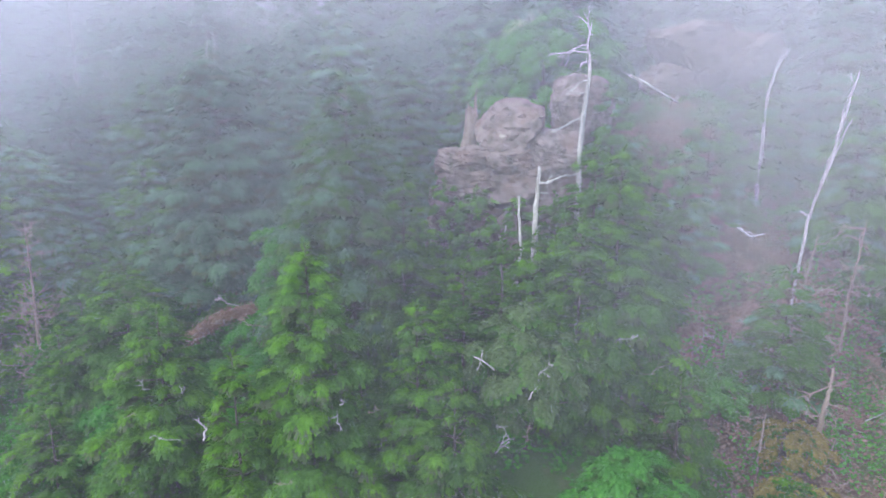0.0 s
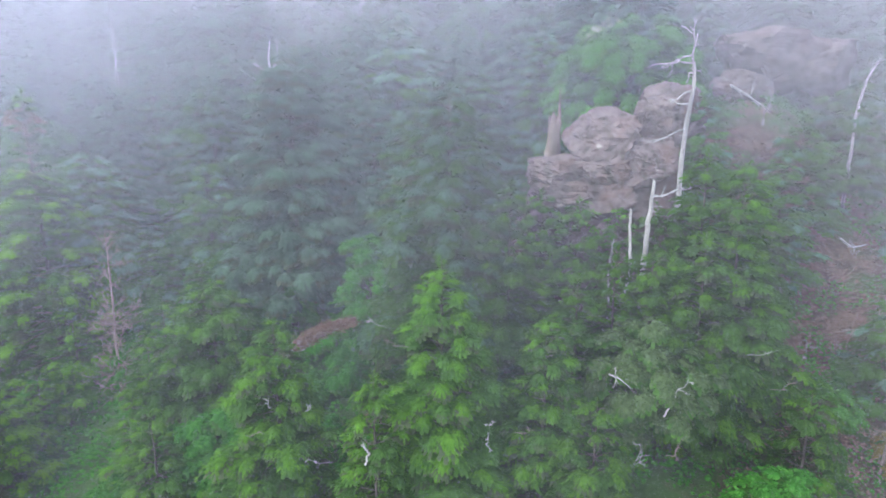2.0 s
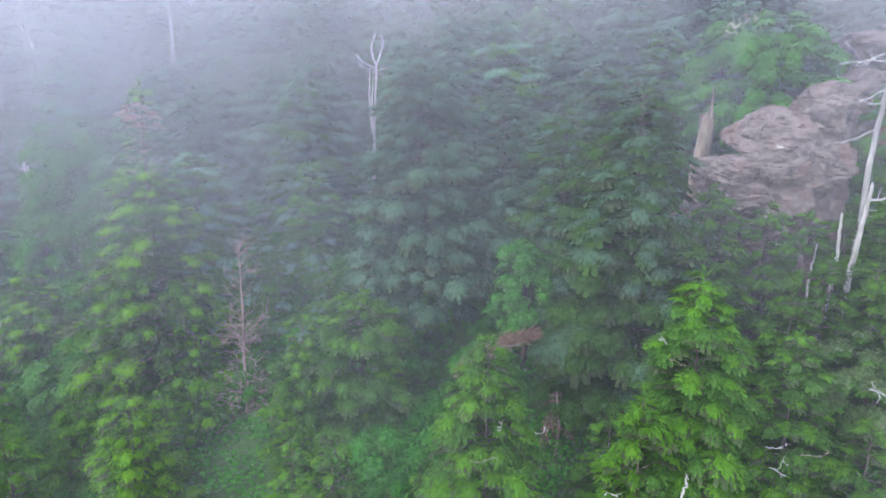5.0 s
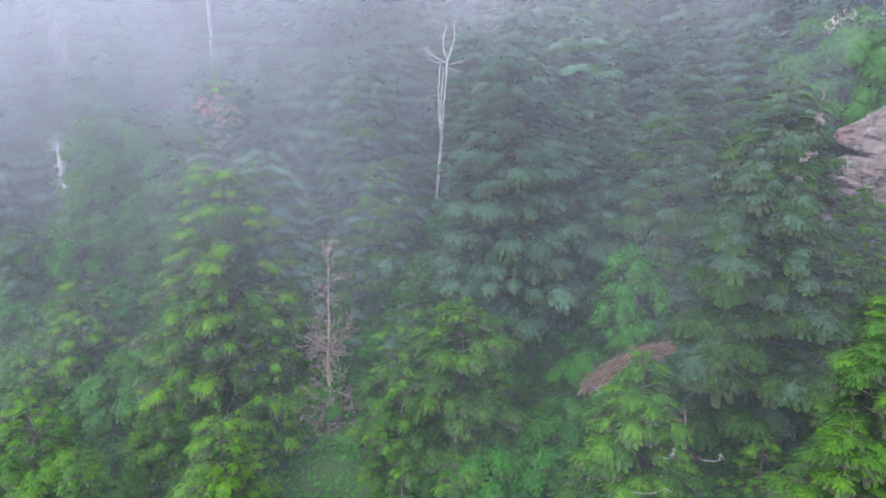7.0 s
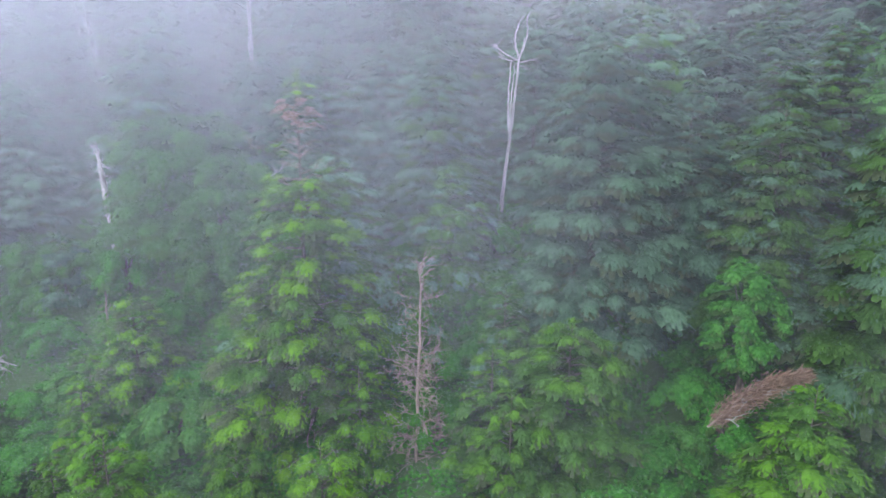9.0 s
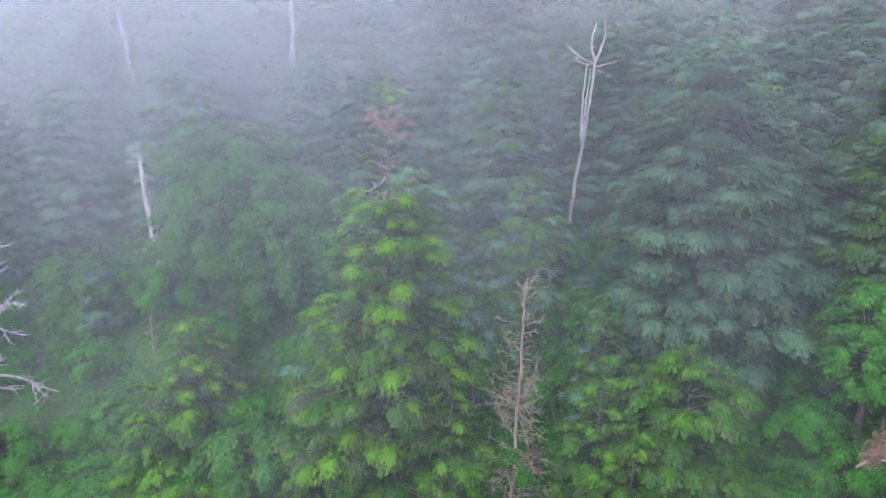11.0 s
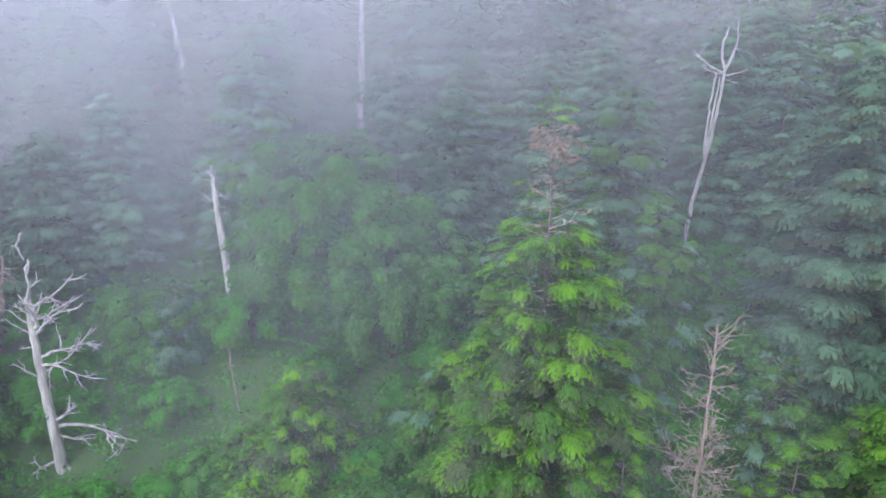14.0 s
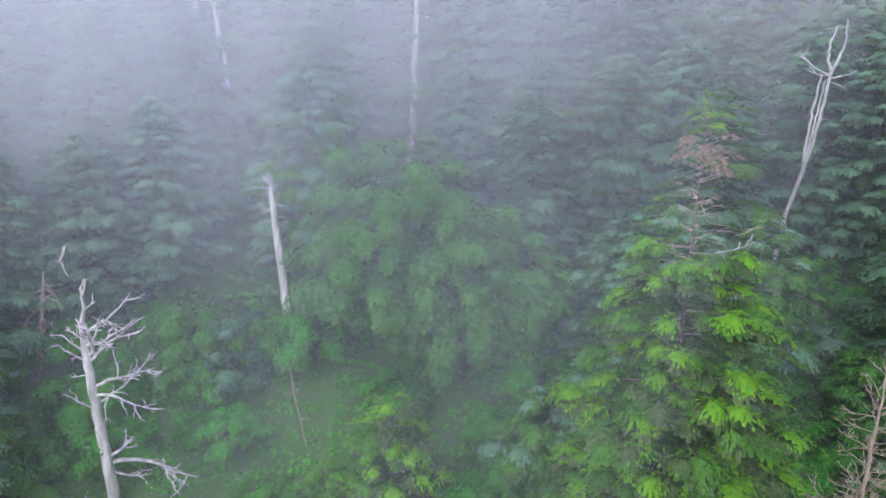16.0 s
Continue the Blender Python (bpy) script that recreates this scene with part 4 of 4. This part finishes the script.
snag("dead_tree", "misty dead fir with drooping bare limbs", ((-41.9, 29.3, 3.0), (-41.6, 29.4, 6.0), (-40.9, 29.2, 9.4)), (0.14, 0.11, 0.03), many(15, 22, 0.3, 0.95, 1.3, 0.02, 3, (-35, -5), -0.03), 117, M_TWIG)


# ---- fallen and hanging dead wood ----
def fallen(name, label, points, r, seed, twigs, mat, length=0.7):
    rng = np.random.default_rng(seed)
    base = np.array(points[0], float)
    root = thing(name, base, label, "dead wood", "fallen dead wood")
    pts = np.asarray(points, float) - base
    part("stem", trunk_mesh(rng, pts, (r, r * 0.8, r * 0.3), mat, 0.0, 7), root)
    for _ in range(twigs):
        k = rng.uniform(0.2, 1.0)
        at = [np.interp(k, np.linspace(0, 1, len(pts)), pts[:, n]) for n in range(3)]
        way = unit(pts[-1] - pts[0]) * 0.8 + rng.normal(0, 0.6, 3) + [0, 0, 0.2]
        part("branch", branch_mesh(rng, way, length * rng.uniform(0.5, 1.1), r * 0.35, 2, 0.0, mat, 0.3), root, m=Matrix.Translation(at))
    return root


fallen("leaning_log", "bare grey fallen trunk lying across the brown slope", ((6.2, 21.8, 15.25), (7.0, 22.4, 14.95), (8.3, 23.4, 14.35)), 0.05, 201, 4, M_DEAD, 0.8)
fallen("hanging_vine_stem", "long thin pale stem hanging down over bushes", ((-32.6, 29.1, 6.4), (-32.3, 28.4, 5.2), (-31.8, 27.5, 4.0), (-31.1, 26.6, 2.9)), 0.028, 202, 5, M_TWIG, 0.7)
fallen("dead_limb", "bleached forked limb among fir boughs", ((-4.5, 11.1, 6.7), (-4.42, 11.1, 7.0), (-4.5, 11.0, 7.2)), 0.025, 203, 2, M_DEAD, 0.25)
fallen("dead_limb", "bleached crooked limb in a low tree", ((2.75, 14.5, 6.4), (2.95, 14.45, 6.8), (3.05, 14.4, 7.3)), 0.02, 204, 3, M_DEAD, 0.5)
fallen("dead_limb", "white curved limb on top of a low tree", ((1.3, 14.6, 7.5), (1.55, 14.5, 7.45), (1.85, 14.5, 7.2)), 0.02, 205, 2, M_DEAD, 0.35)
fallen("dead_limb", "grey crooked limb on the open slope", ((9.9, 20.7, 10.1), (10.3, 20.7, 9.8), (10.8, 20.7, 9.9)), 0.04, 206, 3, M_DEAD, 0.6)
fallen("dead_limb", "white hooked limb hanging in the mist", ((-39.85, 28.9, 10.35), (-40.1, 28.9, 9.85), (-39.9, 28.9, 9.3)), 0.05, 207, 1, M_DEAD, 0.4)
fallen("dead_limb", "thin bare twig above the lower slope", ((1.9, 14.2, 4.9), (2.05, 14.2, 5.2), (2.2, 14.2, 5.6)), 0.015, 208, 3, M_DEAD, 0.4)

fallen("dead_limb", "bare forked dead twig among misty firs", ((-24.2, 32.5, 12.9), (-24.35, 32.4, 13.5), (-24.75, 32.4, 14.2)), 0.03, 209, 3, M_DEAD, 0.9)
# bleached twigs caught in the near crowns: x, y, z, lean to the side, length
for k, (x, y, z, lean, reach) in enumerate(((-8.09, 14.1, 6.3, 0.3, 0.45), (-8.8, 13.9, 5.5, 0.9, 0.6), (-1.95, 12.7, 6.9, 0.8, 0.4), (-3.85, 12.9, 8.8, -0.9, 0.5), (-4.4, 12.7, 9.4, -0.7, 0.45),
                                            (-3.2, 11.4, 5.5, 1.0, 0.6), (-1.9, 12.5, 6.5, 0.2, 0.4), (-1.2, 12.6, 6.8, 0.9, 0.5), (-7.1, 14.2, 6.2, 0.9, 0.35), (2.6, 13.1, 6.1, 0.3, 0.6), (5.2, 15.4, 7.9, 0.9, 0.7),
                                            (5.9, 15.4, 6.9, 0.5, 0.9), (-5.5, 11.5, 6.4, -0.9, 0.5), (-22.2, 20.4, 13.3, -0.5, 0.8), (-21.9, 20.3, 12.5, 0.9, 0.6), (-20.9, 21.5, 12.6, 0.7, 0.6))):
    fallen("dead_limb", "thin bleached dead twig caught in fir boughs", ((x, y + 0.3, z - 0.15), (x + 0.45 * lean * reach, y, z), (x + lean * reach, y - 0.1, z + (1 - abs(lean)) * reach + 0.12)), 0.007, 270 + k, 2, M_TWIG if k % 2 else M_DEAD, 0.24)

rng = np.random.default_rng(240)
for k in range(14):
    x, y = rng.uniform(6.8, 13.5), rng.uniform(14.0, 21.0)
    a = rng.uniform(0, 6.28)
    reach = rng.uniform(0.5, 1.3)
    z = ground_height(x, y) + 0.15
    end = (x + reach * math.cos(a), y + reach * math.sin(a))
    fallen("dead_limb", "grey broken limb lying on brown litter", ((x, y, z), (x + 0.5 * reach * math.cos(a), y + 0.5 * reach * math.sin(a), z + 0.25), (*end, ground_height(*end) + 0.3)), rng.uniform(0.011, 0.022), 250 + k, 4, M_TWIG if k % 2 else M_DEAD, 0.6)

cover_at = ((-34.6, 35.6), (-33.4, 36.4), (-35.6, 36.8), (-32.6, 35.4))
for k, (x, y) in enumerate(cover_at):
    g = ground_height(x, y)
    fallen("brush_heap", "heap of dead reddish-brown brush on the upper slope", ((x - 0.8, y, g + 0.2), (x, y, g + 1.4 + 0.3 * k), (x + 0.9, y + 0.2, g + 2.2)), 0.06, 330 + k, 16, M_RED if k % 2 else M_TWIG, 1.3)
# brown toppled treetop
rng = np.random.default_rng(300)
heap = thing("toppled_treetop", (-9.3, 18.0, 5.8), "toppled dry brown fir top lying across green boughs", "dead treetop", "fallen dead wood")
axis_pts = np.array([(0.05, 0, 0.25), (0.75, 0.1, 0.80), (1.6, 0.2, 1.30), (2.6, 0.3, 1.55)])
count = 3600
u = rng.random(count)
core = np.stack([np.interp(u, np.linspace(0, 1, 4), axis_pts[:, n]) for n in range(3)], 1)
spread = (0.115 * np.sin(np.pi * np.clip(0.12 + 0.80 * u, 0, 1)) ** 0.6 + 0.03)[:, None]
off = rng.normal(0, 1, (count, 3)) * spread * (0.8, 1.0, 0.75)
v, f = blades(core + off, np.array([0.95, 0.05, 0.35]) + off * 1.0 + rng.normal(0, 0.40, (count, 3)), rng.normal(0, 1, (count, 3)), rng.uniform(0.14, 0.28, count), rng.uniform(0.007, 0.016, count))
part("dry_needles", mesh_of("dry_needles", v, f, [M_BROWN]), heap)
part("stem", mesh_of("stem", *tube(np.vstack([(-0.05, 0.1, 0.05), axis_pts]), (0.03, 0.05, 0.04, 0.03, 0.01), 7), [M_TWIG], smooth=True), heap)
for k in range(5):
    w = rng.uniform(0.1, 0.6)
    c = [np.interp(w, np.linspace(0, 1, 4), axis_pts[:, n]) - (0.15 if n == 1 else 0) for n in range(3)]
    part("branch", branch_mesh(rng, (0.8, -0.3, 0.3), rng.uniform(0.4, 0.7), 0.010, 2), heap, "bleached bare limb", Matrix.Translation(c))


# withered boughs hanging in the shade under the toppled top
rng = np.random.default_rng(310)
drape = thing("withered_bough", (-5.9, 18.4, ground_height(-5.9, 18.4)), "withered brown boughs hanging over a dead stem", "dead wood", "fallen dead wood")
top = 5.3 - drape.location.z
part("stem", mesh_of("stem", *tube([(0, 0, -0.3), (0.08, 0, 0.5 * top), (-0.05, 0.05, top)], (0.06, 0.05, 0.02), 7), [M_TWIG], smooth=True), drape)
for k in range(7):
    z, a = top * (0.25 + 0.1 * k), rng.uniform(0, 6.28)
    d = np.array([math.cos(a), math.sin(a), 0.0])
    v, f = blades(*cushion(rng, d * 0.3 + [0, 0, z], d - [0, 0, 0.6], unit(d * 0.6 + [0, 0, 0.8]), 0.34, 0.22, 0.12, 0.15, 0.016, 1.0, 0.6))
    part("bough", mesh_of("bough", v, f, [M_BROWN]), drape)


# ---- rocks ----
def boulder_mesh(seed, size, cuts=13, level=4, rough=0.12):
    """A weathered block: a ball cut by random planes, with joints and pitting."""
    rng = np.random.default_rng(seed)
    bm = bmesh.new()
    bmesh.ops.create_icosphere(bm, subdivisions=level, radius=1.0)
    planes = [(unit(rng.normal(0, 1, 3) * (1, 1, 0.9)), rng.uniform(0.60, 0.90)) for _ in range(cuts)]
    for s in ((1, 0, 0), (-1, 0, 0), (0, 1, 0), (0, -1, 0), (0, 0, 1)):
        planes.append((unit(np.array(s, float) + rng.normal(0, 0.28, 3)), rng.uniform(0.60, 0.80)))
    off = Vector(rng.uniform(-50, 50, 3))
    for v in bm.verts:
        c = np.array(v.co)
        for nrm, d in planes:
            over = c @ nrm - d
            if over > 0:
                c = c - nrm * over
        q = Vector(c) * 1.6 + off
        k = rough * noise.fractal(q, 0.7, 2.2, 5) + 0.035 * noise.fractal(q * 4, 0.6, 2.2, 3) - 0.06 * max(0.0, 1 - abs(noise.noise(Vector((q.x * 0.5, q.y * 0.5, q.z * 1.3)))) * 14)
        v.co = Vector(c) + v.normal * k
        v.co = Vector((v.co.x * size[0] / 0.72, v.co.y * size[1] / 0.72, v.co.z * size[2] / 0.72))
    me = bpy.data.meshes.new("block")
    bm.to_mesh(me)
    bm.free()
    me.materials.append(M_ROCK)
    return me


def outcrop(label, place, blocks, sharp=0):
    root = thing("rock_outcrop", place, label, "rock", "rock outcrops")
    for k, (x, y, z, sx, sy, sz, turn) in enumerate(blocks):
        part("rock_block", boulder_mesh(int(400 + k * 7 + abs(place[0]) * 3), (sx, sy, sz), level=5 if k < sharp else 4), root, m=pose(x - place[0], y - place[1], z - place[2], 0, 0, turn))
    return root


outcrop("jointed reddish-grey rock outcrop rising out of the forest", (2.0, 22.5, 7.0), (
    (2.15, 22.9, 13.52, 1.30, 1.4, 0.98, 8), (0.35, 22.0, 12.25, 1.02, 1.1, 0.52, -10), (2.12, 22.0, 12.2, 0.80, 0.9, 0.56, 15), (3.4, 22.4, 12.5, 1.1, 1.2, 0.85, 40),
    (4.7, 23.9, 14.2, 1.2, 1.3, 1.0, 15), (0.65, 22.1, 11.3, 1.25, 1.1, 0.70, 5), (1.9, 22.4, 11.2, 1.4, 1.2, 0.9, 0), (3.3, 22.9, 11.0, 1.6, 1.3, 1.3, 30), (0.5, 22.7, 9.9, 1.6, 1.3, 1.2, 20), (2.2, 23.2, 8.8, 2.7, 1.8, 2.4, 0)), 6)
outcrop("low grey cliff face below the main rock", (2.0, 20.6, 6.5), ((2.0, 20.8, 8.9, 0.8, 0.8, 1.4, 20), (1.2, 21.0, 7.8, 0.9, 0.9, 1.3, 70), (2.9, 20.8, 7.6, 1.0, 0.9, 1.2, 10)))
outcrop("smooth pinkish rock dome higher on the slope", (10.6, 30.4, 13.5), ((10.7, 30.4, 16.9, 2.1, 1.7, 1.3, 10), (13.3, 31.0, 16.6, 1.9, 1.5, 1.2, 40), (9.3, 29.6, 15.6, 1.1, 1.1, 0.8, 70)))
rng = np.random.default_rng(410)
stone = [boulder_mesh(420 + k, (1, 1, 0.7), level=2) for k in range(3)]
for k in range(46):
    x, y = rng.uniform(6.0, 13), rng.uniform(13.5, 22)
    if k < 18:
        x, y = rng.normal(7.7, 0.7), rng.normal(18.6, 1.0)
    s = rng.uniform(0.05, 0.19)
    ob = new("stone", stone[k % 3])
    ob.matrix_basis = pose(x, y, ground_height(x, y) + 0.2 * s, rng.uniform(-20, 20), 0, rng.uniform(0, 360)) @ Matrix.Diagonal((s, s, s, 1))
    tagged(ob, "loose grey stone on brown leaf litter", "stone", "loose stones")


# ---- undergrowth ----
def cover(name, label, count, inside, mat, high, leaf, seed, clump=14):
    rng = np.random.default_rng(seed)
    pos, along, nrm, size = [], [], [], []
    while len(pos) < count // clump:
        x, y = inside(rng)
        if x is None:
            continue
        hump = max(0.22, 0.6 + 0.8 * smooth_noise(x, y, 0.7, 5.0))
        c = np.array([x, y, ground_height(x, y) + high * hump * rng.uniform(0.3, 1.0)])
        off = rng.normal(0, 1, (clump, 3)) * (0.17, 0.17, 0.10)
        pos.append(c + off)
        along.append(rng.normal(0, 1, (clump, 3)) * (1, 1, 0.35) + unit(off) * 0.5)
        nrm.append(np.array([0, -0.35, 1.0]) + rng.normal(0, 0.5, (clump, 3)))
        size.append(rng.uniform(0.7, 1.4, clump) * leaf)
    size = np.concatenate(size)
    v, f = blades(np.concatenate(pos), np.concatenate(along), np.concatenate(nrm), size, size * 0.34)
    return tagged(new(name, mesh_of(name, v, f, [mat])), label, "undergrowth", kind="stuff")


def slope_area(rng):
    x, y = rng.uniform(-44, 6), 11.5 + 20.5 * rng.random()
    return x, y


def open_slope(rng):
    x, y = rng.uniform(5, 18), rng.uniform(12, 31)
    return (x, y) if smooth_noise(x, y, 0.5, 9.0) > -0.04 else (None, None)


def far_slope(rng):
    return rng.uniform(-66, 40), 31.5 + 26 * rng.random() ** 1.3


cover("undergrowth", "dense bright green bushes covering the slope", 110000, slope_area, M_BUSH, 0.9, 0.145, 501, 18)
cover("undergrowth", "patches of low green shrubs on brown litter", 40000, open_slope, M_BROAD, 0.7, 0.11, 502)
cover("dry_brush", "dry brown brush and litter on the open slope", 30000, lambda g: (g.uniform(5.5, 17), g.uniform(11, 27)), M_BROWN, 0.45, 0.11, 504)
cover("undergrowth", "dark shrubs between the misty trees", 18000, far_slope, M_BROAD, 1.3, 0.42, 503)


# ---- mist ----
def mist_material(name, colours, thick, sides=(), low=(4.0, 18.0, 1.0, 1.0), patch=0.35):
    """Droplets in the air: a thin veil that scatters evenly and lets the rest of the light pass. thick: the share of light that one
    veil takes; sides: (x, factor) along the slope; low: two heights and the factors there."""
    m, n, l, p, out = nodes_of(name)
    n.remove(p)
    dif, trl, mx, clear, veil = (n.new("ShaderNode" + k) for k in ("BsdfDiffuse", "BsdfTranslucent", "MixShader", "BsdfTransparent", "MixShader"))
    tone = ramp(n, ((0.35, colours[0]), (0.65, colours[1])))
    l.new(noise_node(n, l, 0.06, 2.0).outputs["Fac"], tone.inputs[0])
    for k in (dif, trl):
        l.new(tone.outputs["Color"], k.inputs["Color"])
    mx.inputs[0].default_value = 0.5
    l.new(dif.outputs[0], mx.inputs[1])
    l.new(trl.outputs[0], mx.inputs[2])

    def times(a, b):
        k = n.new("ShaderNodeMath")
        k.operation, k.use_clamp = "MULTIPLY", False
        for q, v in enumerate((a, b)):
            if isinstance(v, float):
                k.inputs[q].default_value = v
            else:
                l.new(v, k.inputs[q])
        return k.outputs[0]

    def mapped(value, a, b, c, d):
        k = n.new("ShaderNodeMapRange")
        k.interpolation_type = "SMOOTHSTEP"
        for q, v in zip(("From Min", "From Max", "To Min", "To Max"), (a, b, c, d)):
            k.inputs[q].default_value = v
        l.new(value, k.inputs["Value"])
        return k.outputs[0]

    xyz = n.new("ShaderNodeSeparateXYZ")
    co = n.new("ShaderNodeTexCoord")
    l.new(co.outputs["Object"], xyz.inputs[0])
    fac = times(mapped(noise_node(n, l, 0.11, 3.0, 0.55).outputs["Fac"], 0.3, 0.7, 1 - patch, 1 + patch), float(thick))
    fac = times(fac, mapped(xyz.outputs["Z"], *low))
    if sides:
        fac = times(fac, float(sides[0][1]))
    for (a, c), (b, d) in zip(sides, sides[1:]):
        fac = times(fac, mapped(xyz.outputs["X"], a, b, 1.0, d / c))
    edge = n.new("ShaderNodeAttribute")
    edge.attribute_name = "fade"
    fac = times(fac, edge.outputs["Fac"])
    l.new(fac, veil.inputs[0])
    l.new(clear.outputs[0], veil.inputs[1])
    l.new(mx.outputs[0], veil.inputs[2])
    l.new(veil.outputs[0], out.inputs["Surface"])
    return m


M_MIST = mist_material("drifting_mist", ((0.51, 0.55, 0.71), (0.57, 0.61, 0.77)), 0.044, ((-40.0, 2.0), (-24.0, 1.6), (-8.0, 0.85), (3.0, 1.4)), (6.0, 20.0, 0.70, 2.3))
M_NEAR = mist_material("thinnest_mist", ((0.52, 0.57, 0.73), (0.58, 0.63, 0.79)), 0.014, low=(5.0, 17.0, 0.8, 1.5))
M_SIDE = mist_material("mist_on_the_open_slope", ((0.55, 0.56, 0.68), (0.62, 0.63, 0.75)), 0.085, ((1.5, 0.02), (9.0, 1.0)), (6.0, 16.0, 0.25, 1.2))
M_UPPER = mist_material("mist_among_upper_trees", ((0.84, 0.83, 0.95), (0.90, 0.89, 0.98)), 0.18, ((-40.0, 1.5), (-17.0, 1.0), (-3.0, 0.8), (10.0, 1.7)), (18.0, 32.0, 0.42, 2.6), 0.15)
M_THICK = mist_material("thick_mist_under_the_cloud", ((0.84, 0.84, 0.96), (0.90, 0.90, 0.99)), 0.55, (), (18.0, 32.0, 0.6, 1.5), 0.1)
M_DENSE = surface_material("dense_cloud", ((0.3, (0.88, 0.88, 0.97)), (0.7, (0.93, 0.93, 0.99))), 0.03, 1.0, 0.0)


def mist_sheet(line, low, high, mat, label, ends=(3.0, 3.0)):
    """A veil of mist standing on a line in plan, thinning out towards its ends over the lengths given."""
    pts = np.array(line, float)
    run = np.concatenate([[0], np.cumsum(np.linalg.norm(np.diff(pts, axis=0), axis=1))])
    k = np.linspace(0, run[-1], int(run[-1] / 0.8) + 2)
    x, y = np.interp(k, run, pts[:, 0]), np.interp(k, run, pts[:, 1])
    zs = np.linspace(low, high, 12)
    v = [(a + 0.5 * smooth_noise(a, z, 0.15, 8.0), b + 0.5 * smooth_noise(b, z, 0.15, 6.0), z) for z in zs for a, b in zip(x, y)]
    c = len(k)
    f = [(j * c + i, j * c + i + 1, (j + 1) * c + i + 1, (j + 1) * c + i) for j in range(11) for i in range(c - 1)]
    me = mesh_of("mist_layer", v, f, [mat], smooth=True)
    fade = np.clip(np.minimum(k / ends[0], (run[-1] - k) / ends[1]), 0, 1)
    fade = fade * fade * (3 - 2 * fade)
    me.attributes.new("fade", "FLOAT", "POINT").data.foreach_set("value", np.tile(fade, 12).astype(np.float32))
    return tagged(new("mist_layer", me), label, "mist", "layers of mist", "stuff")


# veils that drift slantwise up the slope
LANE = ((-75, 34), (-60, 26), (-44, 18), (-28, 9.6), (-16.5, 3.6), (-6, 0.2), (2, 0.1), (30, 2))
lane_x = np.linspace(-74, 30, 400)
lane_y = np.interp(lane_x, [p[0] for p in LANE], [p[1] for p in LANE]) + 5.0
for step in np.arange(-124, 18, 9.0):
    x0 = float(np.interp(step, lane_x - 1.44 * lane_y, lane_x))
    y0 = float(np.interp(x0, lane_x, lane_y))
    reach = (36.0 - y0) / 0.57
    mist_sheet([(x0 + 0.82 * d, y0 + 0.57 * d) for d in np.linspace(0, reach, 8)], -6, 34, M_MIST, "thin pale veil of drifting mountain mist", (5.0, 3.0))
# along the foot of the slope, nearest to the camera's line
mist_sheet([(x, y + 2.0) for x, y in zip(lane_x[::8], lane_y[::8])], -8, 34, M_NEAR, "thin pale veil of drifting mountain mist")
# over the open slope beside the rock
for y0 in (11.0, 15.0, 19.0, 23.0):
    mist_sheet([(x, y0 + 0.8 * math.sin(0.3 * x + y0)) for x in range(4, 45, 4)], -4, 34, M_SIDE, "pale pinkish mist over the open slope")
# among the upper trees
for y0 in (33.5, 38.0, 42.5, 46.0, 48.5, 50.5):
    mist_sheet([(x, y0 + 1.6 * math.sin(x * 0.23 + y0)) for x in range(-90, 61, 5)], 0.55 * y0 - 16, 45, M_UPPER if y0 < 46 else M_THICK, "grey-lilac mist among the upper trees")

# the thick of the cloud that closes the slope above
xs, zs = np.linspace(-150, 120, 91), np.linspace(8, 60, 27)
v = [(x, 52.5 - 0.0015 * min((x + 12) ** 2, 3600) + 1.5 * smooth_noise(x, z, 0.12, 4.0), z) for z in zs for x in xs]
f = [(j * 91 + i, j * 91 + i + 1, (j + 1) * 91 + i + 1, (j + 1) * 91 + i) for j in range(26) for i in range(90)]
tagged(new("mist_layer", mesh_of("mist_layer", v, f, [M_DENSE], smooth=True)), "dense pale cloud lying on the upper slope", "mist", "layers of mist", "stuff")

# unseen mist sheet over the valley, added to reflect light up onto the trees
xs, ys = np.linspace(-260, 220, 49), np.linspace(-260, 6, 40)
v = [(x, y, -7.5 + 1.2 * smooth_noise(x, y, 0.05, 2.0)) for y in ys for x in xs]
f = [(j * 49 + i, j * 49 + i + 1, (j + 1) * 49 + i + 1, (j + 1) * 49 + i) for j in range(39) for i in range(48)]
M_BOUNCE = surface_material("bounce_mist", ((0.3, (0.80, 0.82, 0.88)), (0.7, (0.88, 0.90, 0.94))), 0.02, 1.0, 0.0)
tagged(new("mist_layer", mesh_of("mist_layer", v, f, [M_BOUNCE], smooth=True)), "unseen pale mist sheet below, added to bounce light upwards", "mist", kind="stuff")
